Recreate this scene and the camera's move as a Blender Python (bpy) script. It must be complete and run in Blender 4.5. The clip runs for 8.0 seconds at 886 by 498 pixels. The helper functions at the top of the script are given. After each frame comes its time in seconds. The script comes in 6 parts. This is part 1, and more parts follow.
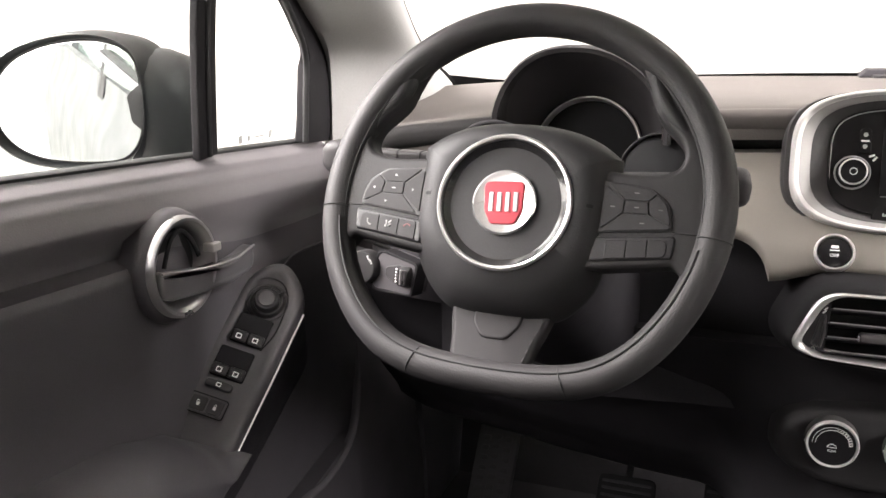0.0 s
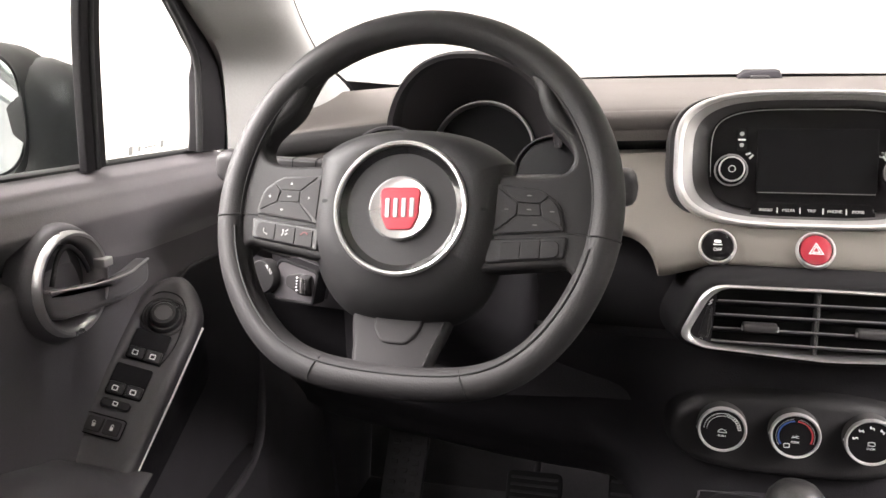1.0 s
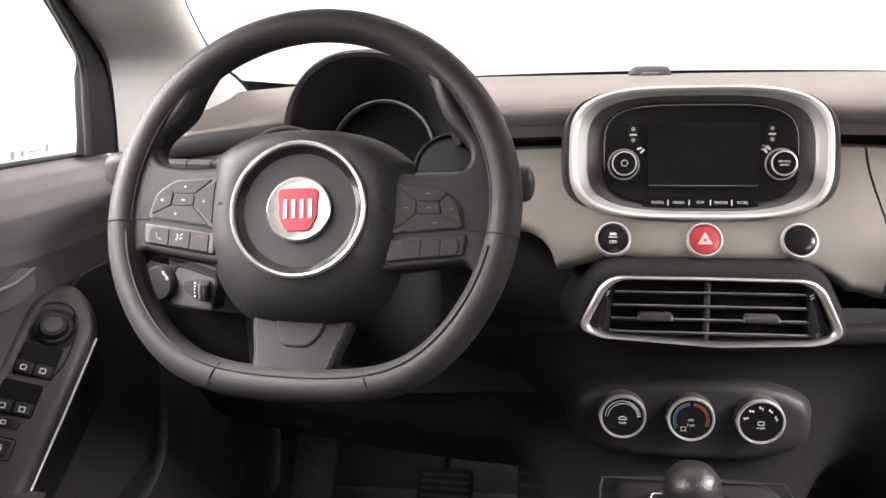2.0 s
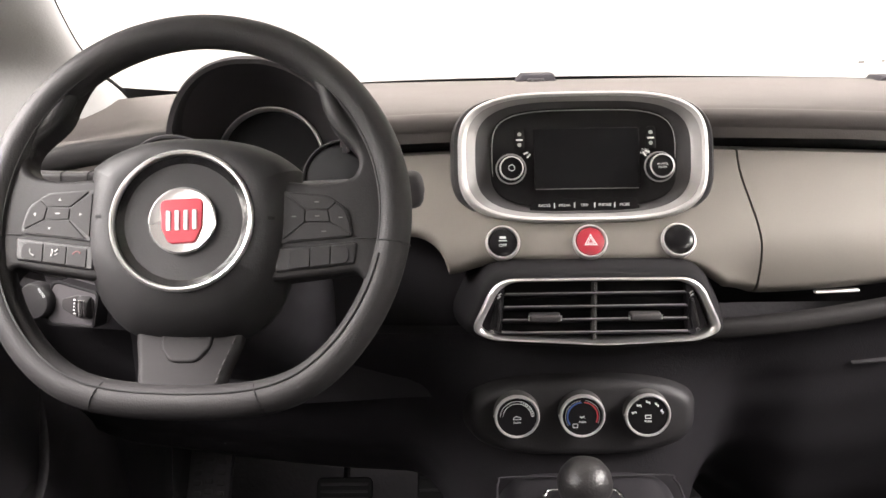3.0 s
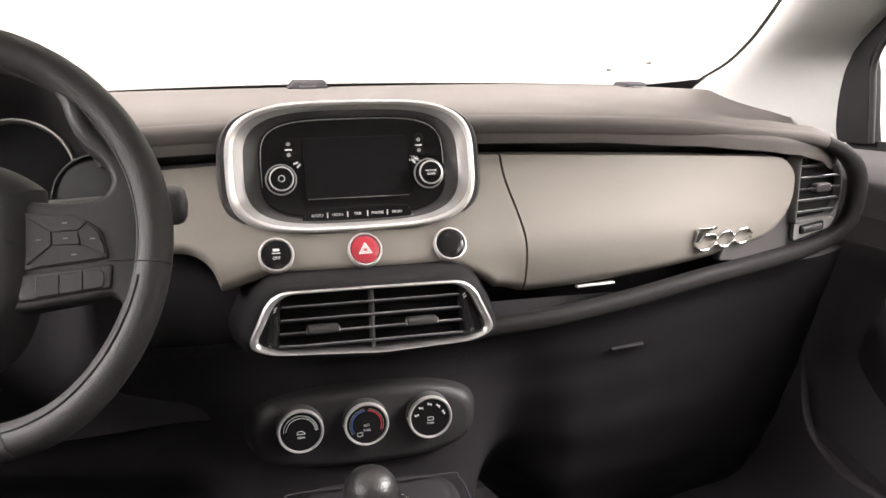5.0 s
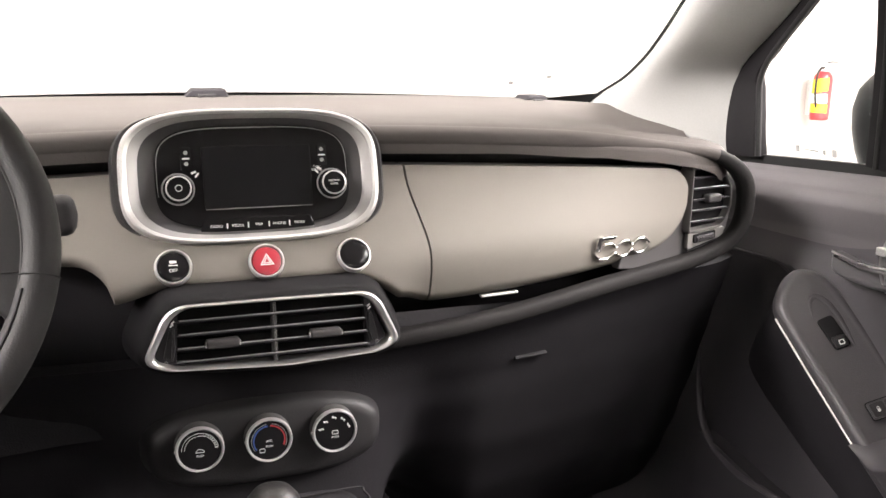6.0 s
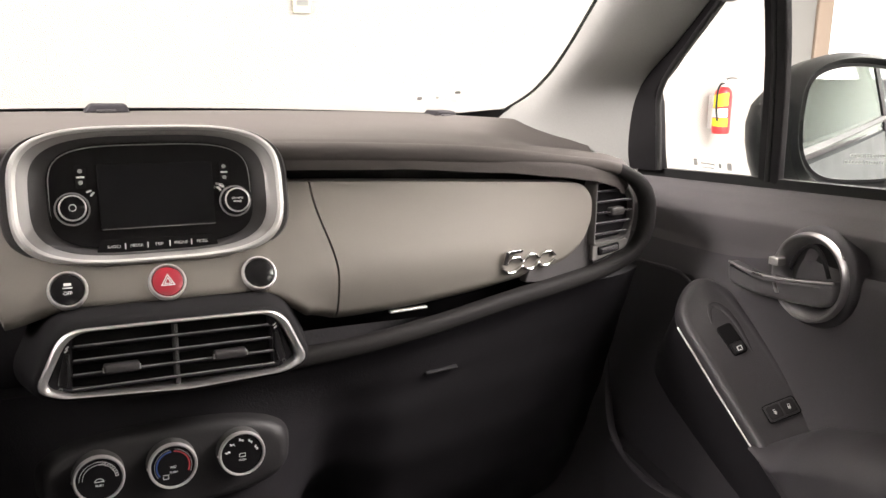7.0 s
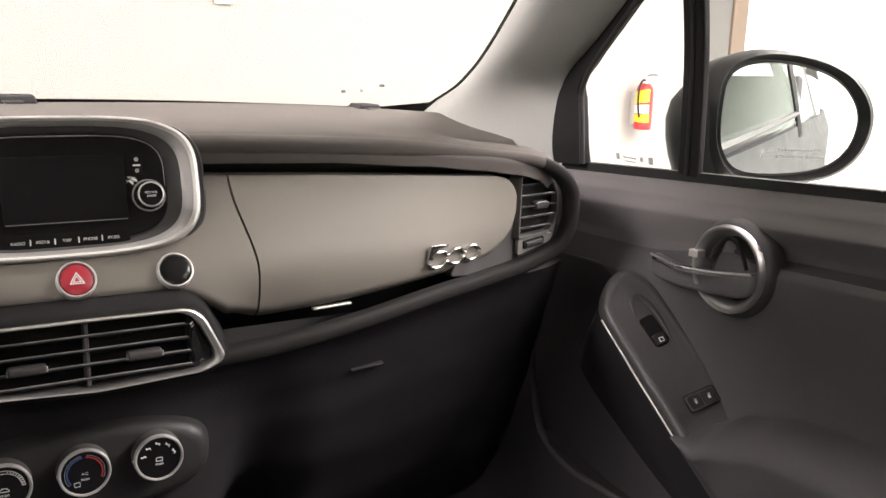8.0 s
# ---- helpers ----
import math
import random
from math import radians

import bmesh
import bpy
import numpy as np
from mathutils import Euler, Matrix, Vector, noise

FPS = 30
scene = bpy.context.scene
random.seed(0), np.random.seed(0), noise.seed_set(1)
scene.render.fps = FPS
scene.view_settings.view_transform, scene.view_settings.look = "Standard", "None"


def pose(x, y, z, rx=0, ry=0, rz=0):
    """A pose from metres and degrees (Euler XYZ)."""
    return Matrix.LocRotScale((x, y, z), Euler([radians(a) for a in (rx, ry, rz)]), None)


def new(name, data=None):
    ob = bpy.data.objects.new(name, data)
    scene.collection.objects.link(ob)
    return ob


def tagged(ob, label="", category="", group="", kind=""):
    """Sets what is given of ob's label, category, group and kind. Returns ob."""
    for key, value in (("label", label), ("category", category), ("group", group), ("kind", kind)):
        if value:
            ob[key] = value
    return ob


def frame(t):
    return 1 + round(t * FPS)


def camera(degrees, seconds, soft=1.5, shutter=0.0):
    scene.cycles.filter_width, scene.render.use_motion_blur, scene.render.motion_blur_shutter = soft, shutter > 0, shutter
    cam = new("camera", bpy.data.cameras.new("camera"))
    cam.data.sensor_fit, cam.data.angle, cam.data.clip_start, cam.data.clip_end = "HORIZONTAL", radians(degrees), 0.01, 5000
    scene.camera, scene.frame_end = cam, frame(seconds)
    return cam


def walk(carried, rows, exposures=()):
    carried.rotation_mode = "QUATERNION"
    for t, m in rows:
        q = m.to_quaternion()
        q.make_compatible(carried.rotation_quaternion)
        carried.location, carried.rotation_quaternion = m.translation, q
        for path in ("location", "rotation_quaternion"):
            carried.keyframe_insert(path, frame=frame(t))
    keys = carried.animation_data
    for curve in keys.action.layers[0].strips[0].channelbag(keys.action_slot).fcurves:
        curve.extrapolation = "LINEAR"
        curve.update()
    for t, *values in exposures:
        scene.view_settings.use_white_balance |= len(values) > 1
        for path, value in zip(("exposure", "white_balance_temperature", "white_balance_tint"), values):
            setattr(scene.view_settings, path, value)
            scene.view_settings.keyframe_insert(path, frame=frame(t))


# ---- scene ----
cam = camera(55.26, 8.0)
# seconds, eye, then yaw, pitch and roll in degrees
PATH = [
    (0.0, -0.1623, -0.8910, 1.2260, 21.27, -14.54, -1.00),
    (0.5, -0.1589, -0.8916, 1.2272, 18.00, -14.57, -1.17),
    (1.0, -0.1530, -0.8924, 1.2291, 14.80, -14.44, -1.36),
    (2.5, -0.1459, -0.8895, 1.2287, 4.78, -14.70, -1.27),
    (3.0, -0.1427, -0.8894, 1.2298, 1.08, -14.46, -1.14),
    (3.5, -0.1377, -0.8893, 1.2310, -2.16, -14.26, -1.16),
    (4.0, -0.1337, -0.8880, 1.2321, -5.81, -14.45, -1.19),
    (4.5, -0.1289, -0.8857, 1.2339, -9.83, -14.50, -0.95),
    (6.0, -0.1243, -0.8792, 1.2302, -20.17, -13.48, 0.81),
    (6.5, -0.1191, -0.8794, 1.2305, -23.11, -12.98, 1.04),
    (7.0, -0.1129, -0.8826, 1.2325, -25.84, -12.45, 1.11),
    (7.5, -0.1065, -0.8798, 1.2317, -28.31, -12.38, 1.30),
    (8.0, -0.1030, -0.8735, 1.2290, -30.82, -12.65, 1.74),
]
walk(cam, [(t, pose(x, y, z, 0, 0, yaw) @ pose(0, 0, 0, 90 + pitch) @ pose(0, 0, 0, 0, 0, roll)) for t, x, y, z, yaw, pitch, roll in PATH],
     exposures=[(0.0, 0.40, 6540, 10.5), (1.0, 0.40, 6540, 10.5), (3.0, 0.32, 6600, 11), (4.5, 0.32, 6600, 11), (6.0, 0.36, 6620, 11), (6.7, 0.08, 6660, 11), (7.2, -0.28, 6760, 11), (8.0, -0.34, 6780, 11)])

# ---------------------------------------------------------------- world and light
world = bpy.data.worlds.new("world")
scene.world = world
world.use_nodes = True
world.node_tree.nodes["Background"].inputs[0].default_value = (1.0, 0.97, 0.93, 1)
world.node_tree.nodes["Background"].inputs[1].default_value = 0.3


def added_lamp_light(x, y, z, sx, sy, watts):
    data = bpy.data.lights.new("lamp_light", "AREA")
    data.shape, data.size, data.size_y, data.energy, data.color = "RECTANGLE", sx, sy, watts, (1.0, 0.945, 0.940)
    ob = new("lamp_light", data)
    ob.matrix_world = pose(x, y, z)
    return ob


# Unseen lamps, added and balanced to set the brightness inside the car.
LAMPS = [(-2.6, -4.9, 620), (2.6, -4.9, 620), (-3.8, -0.8, 1750), (3.8, -0.8, 1750)]
for lx, ly, power in LAMPS:
    added_lamp_light(lx, ly, 3.30, 3.6, 3.2, power)


# ---------------------------------------------------------------- materials
def material(name, colour, rough=0.5, metal=0.0, grain=0.0, grain_size=0.001, vary=0.12, patch=0.08, coat=0.0, rough_vary=0.08, gloss=0.5):
    """Colour with fine and broad variation, roughness wear and a fine relief, all at real size."""
    m = bpy.data.materials.new(name)
    m.use_nodes = True
    n, l = m.node_tree.nodes, m.node_tree.links
    b = n["Principled BSDF"]
    co = n.new("ShaderNodeTexCoord")
    broad, fine = n.new("ShaderNodeTexNoise"), n.new("ShaderNodeTexNoise")
    broad.inputs["Scale"].default_value, fine.inputs["Scale"].default_value = 1 / patch, 0.5 / grain_size
    broad.inputs["Detail"].default_value, fine.inputs["Detail"].default_value = 4, 2
    for node in (broad, fine):
        l.new(co.outputs["Object"], node.inputs["Vector"])
    both = n.new("ShaderNodeMath")
    both.operation = "MULTIPLY_ADD"
    l.new(fine.outputs["Fac"], both.inputs[0])
    both.inputs[1].default_value = 0.5
    half = n.new("ShaderNodeMath")
    half.operation = "MULTIPLY"
    l.new(broad.outputs["Fac"], half.inputs[0])
    half.inputs[1].default_value = 0.5
    l.new(half.outputs[0], both.inputs[2])
    span = n.new("ShaderNodeMapRange")
    l.new(both.outputs[0], span.inputs[0])
    span.inputs[1].default_value, span.inputs[2].default_value = 0.25, 0.75
    span.inputs[3].default_value, span.inputs[4].default_value = 1 - vary, 1 + vary
    tone = n.new("ShaderNodeVectorMath")
    tone.operation = "SCALE"
    tone.inputs[0].default_value = colour
    l.new(span.outputs[0], tone.inputs["Scale"])
    l.new(tone.outputs[0], b.inputs["Base Color"])
    worn = n.new("ShaderNodeMapRange")
    l.new(broad.outputs["Fac"], worn.inputs[0])
    worn.inputs[1].default_value, worn.inputs[2].default_value = 0.3, 0.7
    worn.inputs[3].default_value, worn.inputs[4].default_value = max(rough - rough_vary, 0.02), min(rough + rough_vary, 1)
    l.new(worn.outputs[0], b.inputs["Roughness"])
    b.inputs["Metallic"].default_value = metal
    b.inputs["Coat Weight"].default_value = coat
    b.inputs["Coat Roughness"].default_value = 0.05
    if grain:
        bump = n.new("ShaderNodeBump")
        bump.inputs["Strength"].default_value, bump.inputs["Distance"].default_value = grain, grain_size
        l.new(fine.outputs["Fac"], bump.inputs["Height"])
        l.new(bump.outputs[0], b.inputs["Normal"])
    b.inputs["Specular IOR Level"].default_value = gloss
    return m


def glass(name):
    m = bpy.data.materials.new(name)
    m.use_nodes = True
    n, l = m.node_tree.nodes, m.node_tree.links
    n.remove(n["Principled BSDF"])
    clear, shine, mix, edge = n.new("ShaderNodeBsdfTransparent"), n.new("ShaderNodeBsdfGlossy"), n.new("ShaderNodeMixShader"), n.new("ShaderNodeLayerWeight")
    clear.inputs[0].default_value = (0.95, 0.97, 0.96, 1)
    shine.inputs[0].default_value = (0.48, 0.54, 0.51, 1)
    shine.inputs["Roughness"].default_value = 0.02
    edge.inputs[0].default_value = 0.5
    power = n.new("ShaderNodeMath")
    power.operation = "POWER"
    power.inputs[1].default_value = 4.0
    faint = n.new("ShaderNodeMath")
    faint.operation = "MULTIPLY_ADD"
    faint.inputs[1].default_value, faint.inputs[2].default_value = 0.8, 0.012
    l.new(edge.outputs["Facing"], power.inputs[0]), l.new(power.outputs[0], faint.inputs[0])
    l.new(faint.outputs[0], mix.inputs[0]), l.new(clear.outputs[0], mix.inputs[1]), l.new(shine.outputs[0], mix.inputs[2])
    l.new(mix.outputs[0], n["Material Output"].inputs[0])
    return m


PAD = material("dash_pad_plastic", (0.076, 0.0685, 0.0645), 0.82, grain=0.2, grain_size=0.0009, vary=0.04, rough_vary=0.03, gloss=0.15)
# PAD's plastic, darkened to put the shade on the lower moulding into colour.
PADSHADE = material("pad_rim_plastic", (0.0125, 0.0116, 0.0115), 0.72, grain=0.2, grain_size=0.0009, vary=0.04, rough_vary=0.03, gloss=0.15)
DARK = material("dark_plastic", (0.036, 0.0332, 0.0365), 0.58, grain=0.4, gloss=0.4)
DOOR = material("door_vinyl", (0.066, 0.0615, 0.0665), 0.58, grain=0.25, grain_size=0.0009, gloss=0.45)
# Door vinyl in a lighter tone, for the trim above the crease.
DOORTOP = material("lighter_door_vinyl", (0.114, 0.1060, 0.1105), 0.56, grain=0.25, grain_size=0.0009, gloss=0.5)
SWITCH = material("switch_plastic", (0.0150, 0.0142, 0.0150), 0.40, grain=0.15)
POD = material("switch_panel_plastic", (0.030, 0.0280, 0.0288), 0.50, grain=0.2, gloss=0.3)
PANEL = material("heater_panel_plastic", (0.020, 0.0188, 0.0196), 0.50, grain=0.2, gloss=0.4)
BLACK = material("matt_black_plastic", (0.026, 0.0243, 0.0268), 0.65, grain=0.2, gloss=0.18)
FRAME = material("window_frame_black", (0.012, 0.0112, 0.0120), 0.60, grain=0.15, gloss=0.09)
INNER = material("dark_satin_frame", (0.052, 0.0500, 0.0510), 0.45, grain=0.1)
HOODMAT = material("hood_plastic", (0.030, 0.0278, 0.0294), 0.72, grain=0.25, gloss=0.25)
# Hood plastic with a lighter colour that offsets the shade inside the hood.
CONE = material("gauge_surround_plastic", (0.060, 0.056, 0.059), 0.75, vary=0.05, gloss=0.2)
DOORPOD = material("door_switch_panel_plastic", (0.054, 0.0500, 0.0535), 0.44, grain=0.2)
LOWER = material("lower_dash_plastic", (0.0160, 0.0148, 0.0168), 0.65, grain=0.4, gloss=0.22)
VENTRIM = material("bright_satin_chrome", (0.72, 0.71, 0.70), 0.34, metal=0.9, vary=0.02, rough_vary=0.02)
SLAT = material("silver_slat", (0.26, 0.25, 0.245), 0.38, metal=0.2, vary=0.05)
PLATE = material("grey_vent_plate", (0.15, 0.144, 0.138), 0.5, vary=0.05)
TABMAT = material("grey_tab", (0.062, 0.0585, 0.0590), 0.42, vary=0.06)
HANDLE = material("dark_satin_chrome", (0.50, 0.49, 0.495), 0.32, metal=0.9, vary=0.05)
KNOB = material("gear_knob_leather", (0.018, 0.0168, 0.0170), 0.42, grain=0.4, grain_size=0.0014, gloss=0.5)
LEATHER = material("wheel_leather", (0.021, 0.0197, 0.0202), 0.58, gloss=0.32, grain=0.28, grain_size=0.0008)
SPOKE = material("spoke_leather", (0.0135, 0.0127, 0.0130), 0.58, gloss=0.32, grain=0.18, grain_size=0.0008)
HUB = material("hub_plastic", (0.0110, 0.0104, 0.0108), 0.60, gloss=0.32, grain=0.2, grain_size=0.0008)
DISHMAT = material("satin_dark_dish", (0.012, 0.0116, 0.0118), 0.16, vary=0.02, rough_vary=0.01, gloss=0.9)
SHELL = material("mirror_shell", (0.014, 0.0140, 0.0146), 0.42, vary=0.15, gloss=0.2)
WELL = material("black_well", (0.012, 0.0114, 0.0122), 0.7, gloss=0.1)
LEVER = material("satin_lever", (0.135, 0.129, 0.134), 0.36, metal=0.3, vary=0.06)
STITCH = material("seam_thread", (0.012, 0.012, 0.012), 0.8)
STACK = material("satin_black_plastic", (0.022, 0.0205, 0.021), 0.45, grain=0.15)
GLOSS = material("gloss_black", (0.010, 0.0095, 0.010), 0.14, coat=0.05, gloss=0.22, vary=0.05, rough_vary=0.04)
SCREEN = material("screen_glass", (0.0085, 0.0082, 0.0090), 0.35, gloss=0.12, vary=0.03, rough_vary=0.04)
SATIN = material("grey_satin_silver", (0.40, 0.39, 0.385), 0.42, metal=0.5, vary=0.03, rough_vary=0.03)
CHROME = material("satin_chrome", (0.78, 0.77, 0.755), 0.32, metal=0.7, vary=0.02, rough_vary=0.03)
BRIGHT = material("polished_chrome", (0.85, 0.85, 0.84), 0.10, metal=1.0, vary=0.03, rough_vary=0.05)
FASCIA = material("fascia_paint", (0.196, 0.1812, 0.1598), 0.60, metal=0.0, gloss=0.3, vary=0.03, patch=0.2, rough_vary=0.03)
CHARCOAL = material("charcoal_plastic", (0.085, 0.082, 0.080), 0.45, grain=0.2)
SILVER = material("silver_plastic", (0.019, 0.0180, 0.0184), 0.60, metal=0.0, gloss=0.12, vary=0.06)
PILLAR = material("pillar_trim", (0.265, 0.262, 0.254), 0.85, grain=0.15, grain_size=0.0015, vary=0.06, gloss=0.25)
EMBLEM = material("emblem_chrome", (0.70, 0.695, 0.69), 0.26, metal=0.9, vary=0.04)
BADGE = material("badge_chrome", (0.74, 0.735, 0.72), 0.20, metal=1.0, vary=0.04)
BARMAT = material("silver_letter", (0.50, 0.49, 0.485), 0.40, metal=0.3, vary=0.04)
FAINT = material("faint_print", (0.30, 0.31, 0.30), 0.5)
LINER = material("roof_lining", (0.76, 0.735, 0.71), 0.9, grain=0.3, grain_size=0.002, vary=0.04)
RUBBER = material("seal_rubber", (0.016, 0.016, 0.016), 0.65, gloss=0.2)
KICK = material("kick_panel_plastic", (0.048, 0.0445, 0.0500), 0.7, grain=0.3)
RED = material("button_red", (0.36, 0.024, 0.040), 0.30, coat=0.4, vary=0.08)
BADGE_RED = material("badge_enamel", (0.30, 0.010, 0.024), 0.40, coat=0.05, vary=0.05)
MARK = material("white_print", (0.80, 0.80, 0.78), 0.5, vary=0.05)
DIMMARK = material("dim_print", (0.16, 0.16, 0.155), 0.5, vary=0.05)
DIMRED = material("dim_red_print", (0.11, 0.02, 0.02), 0.5)
GREYMARK = material("grey_print", (0.35, 0.35, 0.34), 0.5, vary=0.05)
BLUE = material("blue_print", (0.03, 0.08, 0.28), 0.4)
REDMARK = material("red_print", (0.36, 0.03, 0.035), 0.4)
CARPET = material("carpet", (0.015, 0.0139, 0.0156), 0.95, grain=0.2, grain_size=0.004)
PAINT = material("body_paint", (0.046, 0.049, 0.049), 0.55, metal=0.1, coat=0.0, gloss=0.15, vary=0.04)
MIRROR = material("mirror_silver", (0.92, 0.93, 0.93), 0.01, metal=1.0, vary=0.0, rough_vary=0.0)
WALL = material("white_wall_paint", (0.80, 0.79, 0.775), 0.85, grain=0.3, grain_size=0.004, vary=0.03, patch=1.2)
# Cream far darker than WALL: the front wall's shade is put into its colour.
SHADED_CREAM = material("shaded_cream_wall_paint", (0.333, 0.3130, 0.3000), 0.85, grain=0.3, grain_size=0.004, vary=0.02, patch=1.2)
FLOOR = material("workshop_floor", (0.42, 0.41, 0.39), 0.45, grain=0.2, grain_size=0.01, patch=0.8)
WOOD = material("brown_timber", (0.17, 0.127, 0.098), 0.6, grain=0.4, grain_size=0.01, patch=0.2)
EXT_RED = material("extinguisher_red", (0.55, 0.02, 0.025), 0.35, coat=0.3)
EXT_YELLOW = material("extinguisher_yellow", (0.75, 0.60, 0.02), 0.5)
TINT = material("tinted_glass", (0.10, 0.125, 0.115), 0.15, coat=0.0, gloss=0.15, vary=0.05, rough_vary=0.03)
GLASS = glass("clear_glass")


# ---------------------------------------------------------------- mesh helpers
def part(name, bm, mat, parent=None, label="", at=(0, 0, 0), angle=38):
    """Links a bmesh, made in world places, as one mesh object under a thing, under a part, or on its own."""
    bmesh.ops.remove_doubles(bm, verts=bm.verts, dist=1e-6)
    bmesh.ops.recalc_face_normals(bm, faces=bm.faces)
    for f in bm.faces:
        f.smooth = True
    for e in bm.edges:
        if len(e.link_faces) == 2 and e.calc_face_angle(0) > radians(angle):
            e.smooth = False
    me = bpy.data.meshes.new(name)
    bm.to_mesh(me)
    bm.free()
    me.materials.append(mat)
    ob = new(name, me)
    if parent is not None:
        ob.parent = parent
        if parent.type == "EMPTY":
            ob.matrix_parent_inverse = parent.matrix_basis.inverted()
    if label:
        ob["label"] = label
    return ob


def thing(name, label, category, at=(0, 0, 0), group="", kind=""):
    ob = new(name)
    ob.matrix_basis = Matrix.Translation(at)
    ob.empty_display_size = 0.05
    return tagged(ob, label, category, group, kind)


def face(x, y, z, lean=0.0, turn=0.0):
    """A frame that looks back at the driver: its X to the right, Y up and leaning away, Z out of the panel."""
    return Matrix.Translation((x, y, z)) @ pose(0, 0, 0, 0, 0, turn) @ pose(0, 0, 0, 90 - lean)


def fillet(points, radius, n=5):
    """A closed outline with its corners rounded; radius: one, or one a corner."""
    out, count = [], len(points)
    for i, p in enumerate(points):
        r = radius[i] if isinstance(radius, (list, tuple)) else radius
        p, a, b = Vector(p), Vector(points[i - 1]), Vector(points[(i + 1) % count])
        u, v = (a - p), (b - p)
        lu, lv = u.length, v.length
        u, v = u / lu, v / lv
        half = math.acos(max(-1, min(1, u.dot(v)))) / 2
        cut = min(r / max(math.tan(half), 1e-4), lu * 0.49, lv * 0.49)
        s, e = p + u * cut, p + v * cut
        for k in range(n + 1):
            t = k / n
            out.append((s * (1 - t) ** 2 + p * 2 * t * (1 - t) + e * t * t)[:])
    return out


def rrect(w, h, r, n=5, cx=0.0, cy=0.0):
    return fillet([(cx - w / 2, cy - h / 2), (cx + w / 2, cy - h / 2), (cx + w / 2, cy + h / 2), (cx - w / 2, cy + h / 2)], r, n)


def oval(a, b, p=2.0, n=72, cx=0.0, cy=0.0):
    """A rounded oval, squarer as p grows, with its points evenly spaced."""
    raw = []
    for i in range(n * 12):
        t = 2 * math.pi * (i + 0.5) / (n * 12)
        c, s = math.cos(t), math.sin(t)
        raw.append((cx + a * math.copysign(abs(c) ** (2 / p), c), cy + b * math.copysign(abs(s) ** (2 / p), s)))
    steps = [math.dist(q, r) for q, r in zip(raw, raw[1:] + raw[:1])]
    gap, out, run, k = sum(steps) / n, [], 0.0, 0
    for i in range(n):
        while run + steps[k] < gap * i:
            run, k = run + steps[k], k + 1
        f = (gap * i - run) / steps[k]
        q, r = raw[k], raw[(k + 1) % len(raw)]
        out.append((q[0] + (r[0] - q[0]) * f, q[1] + (r[1] - q[1]) * f))
    return out


def inset(outline, d):
    """The outline moved inwards by d (outwards where d is negative). Wants it anticlockwise."""
    n, out = len(outline), []
    for i in range(n):
        p, a, b = Vector(outline[i]), Vector(outline[i - 1]), Vector(outline[(i + 1) % n])
        u, v = (p - a), (b - p)
        if u.length < 1e-9 or v.length < 1e-9:
            u = v = u if u.length > v.length else v
        u, v = u.normalized(), v.normalized()
        m = Vector((-u.y, u.x)) + Vector((-v.y, v.x))
        m = m.normalized() if m.length > 1e-6 else Vector((-u.y, u.x))
        k = max(m.dot(Vector((-u.y, u.x))), 0.4)
        out.append((p + m * (d / k))[:])
    return out


def anticlockwise(outline):
    area = sum(a[0] * b[1] - b[0] * a[1] for a, b in zip(outline, outline[1:] + outline[:1]))
    return list(outline) if area > 0 else list(reversed(outline))


def rings(bm, loops, cap_first=True, cap_last=True, closed=True):
    """Skins a row of loops of equal length."""
    made = [[bm.verts.new(p) for p in loop] for loop in loops]
    n = len(made[0])
    for a, b in zip(made, made[1:]):
        for i in range(n if closed else n - 1):
            j = (i + 1) % n
            bm.faces.new((a[i], a[j], b[j], b[i]))
    if cap_first:
        bm.faces.new(list(reversed(made[0])))
    if cap_last:
        bm.faces.new(made[-1])
    return made


def plate(outline, depth, m, bevel=0.001, rise=None, bm=None, steps=3):
    """An outline cut from a slab: its face at Z 0 of the frame m, its back at -depth, its front edge rounded."""
    bm = bm or bmesh.new()
    outline = anticlockwise(outline)
    loops = [[m @ Vector((x, y, -depth)) for x, y in outline]]
    for k in range(steps + 1):
        a = math.pi / 2 * k / steps
        loops.append([m @ Vector((x, y, -bevel + bevel * math.sin(a))) for x, y in inset(outline, bevel * (1 - math.cos(a)))])
    if bevel < 0.0025:
        loops.append([m @ Vector((x, y, 0)) for x, y in inset(outline, bevel * 1.2)])
    rings(bm, loops)
    return bm


def frame_ring(outline, profile, m, bm=None):
    """A closed moulding along an outline; profile: rows of (inset, height)."""
    bm = bm or bmesh.new()
    outline = anticlockwise(outline)
    loops = [[m @ Vector((x, y, h)) for x, y in inset(outline, d)] for d, h in profile]
    rings(bm, loops + [loops[0]], False, False)
    return bm


def lathe(profile, m, n=48, bm=None, a=1.0, b=1.0):
    """Turns rows of (radius, height) about Z of the frame m."""
    bm = bm or bmesh.new()
    loops = [[m @ Vector((a * r * math.cos(2 * math.pi * i / n), b * r * math.sin(2 * math.pi * i / n), h)) for i in range(n)] for r, h in profile]
    if profile[-1][0] > 1e-6:
        rings(bm, loops + [loops[0]], False, False)
    else:
        rings(bm, loops, True, False)
    return bm


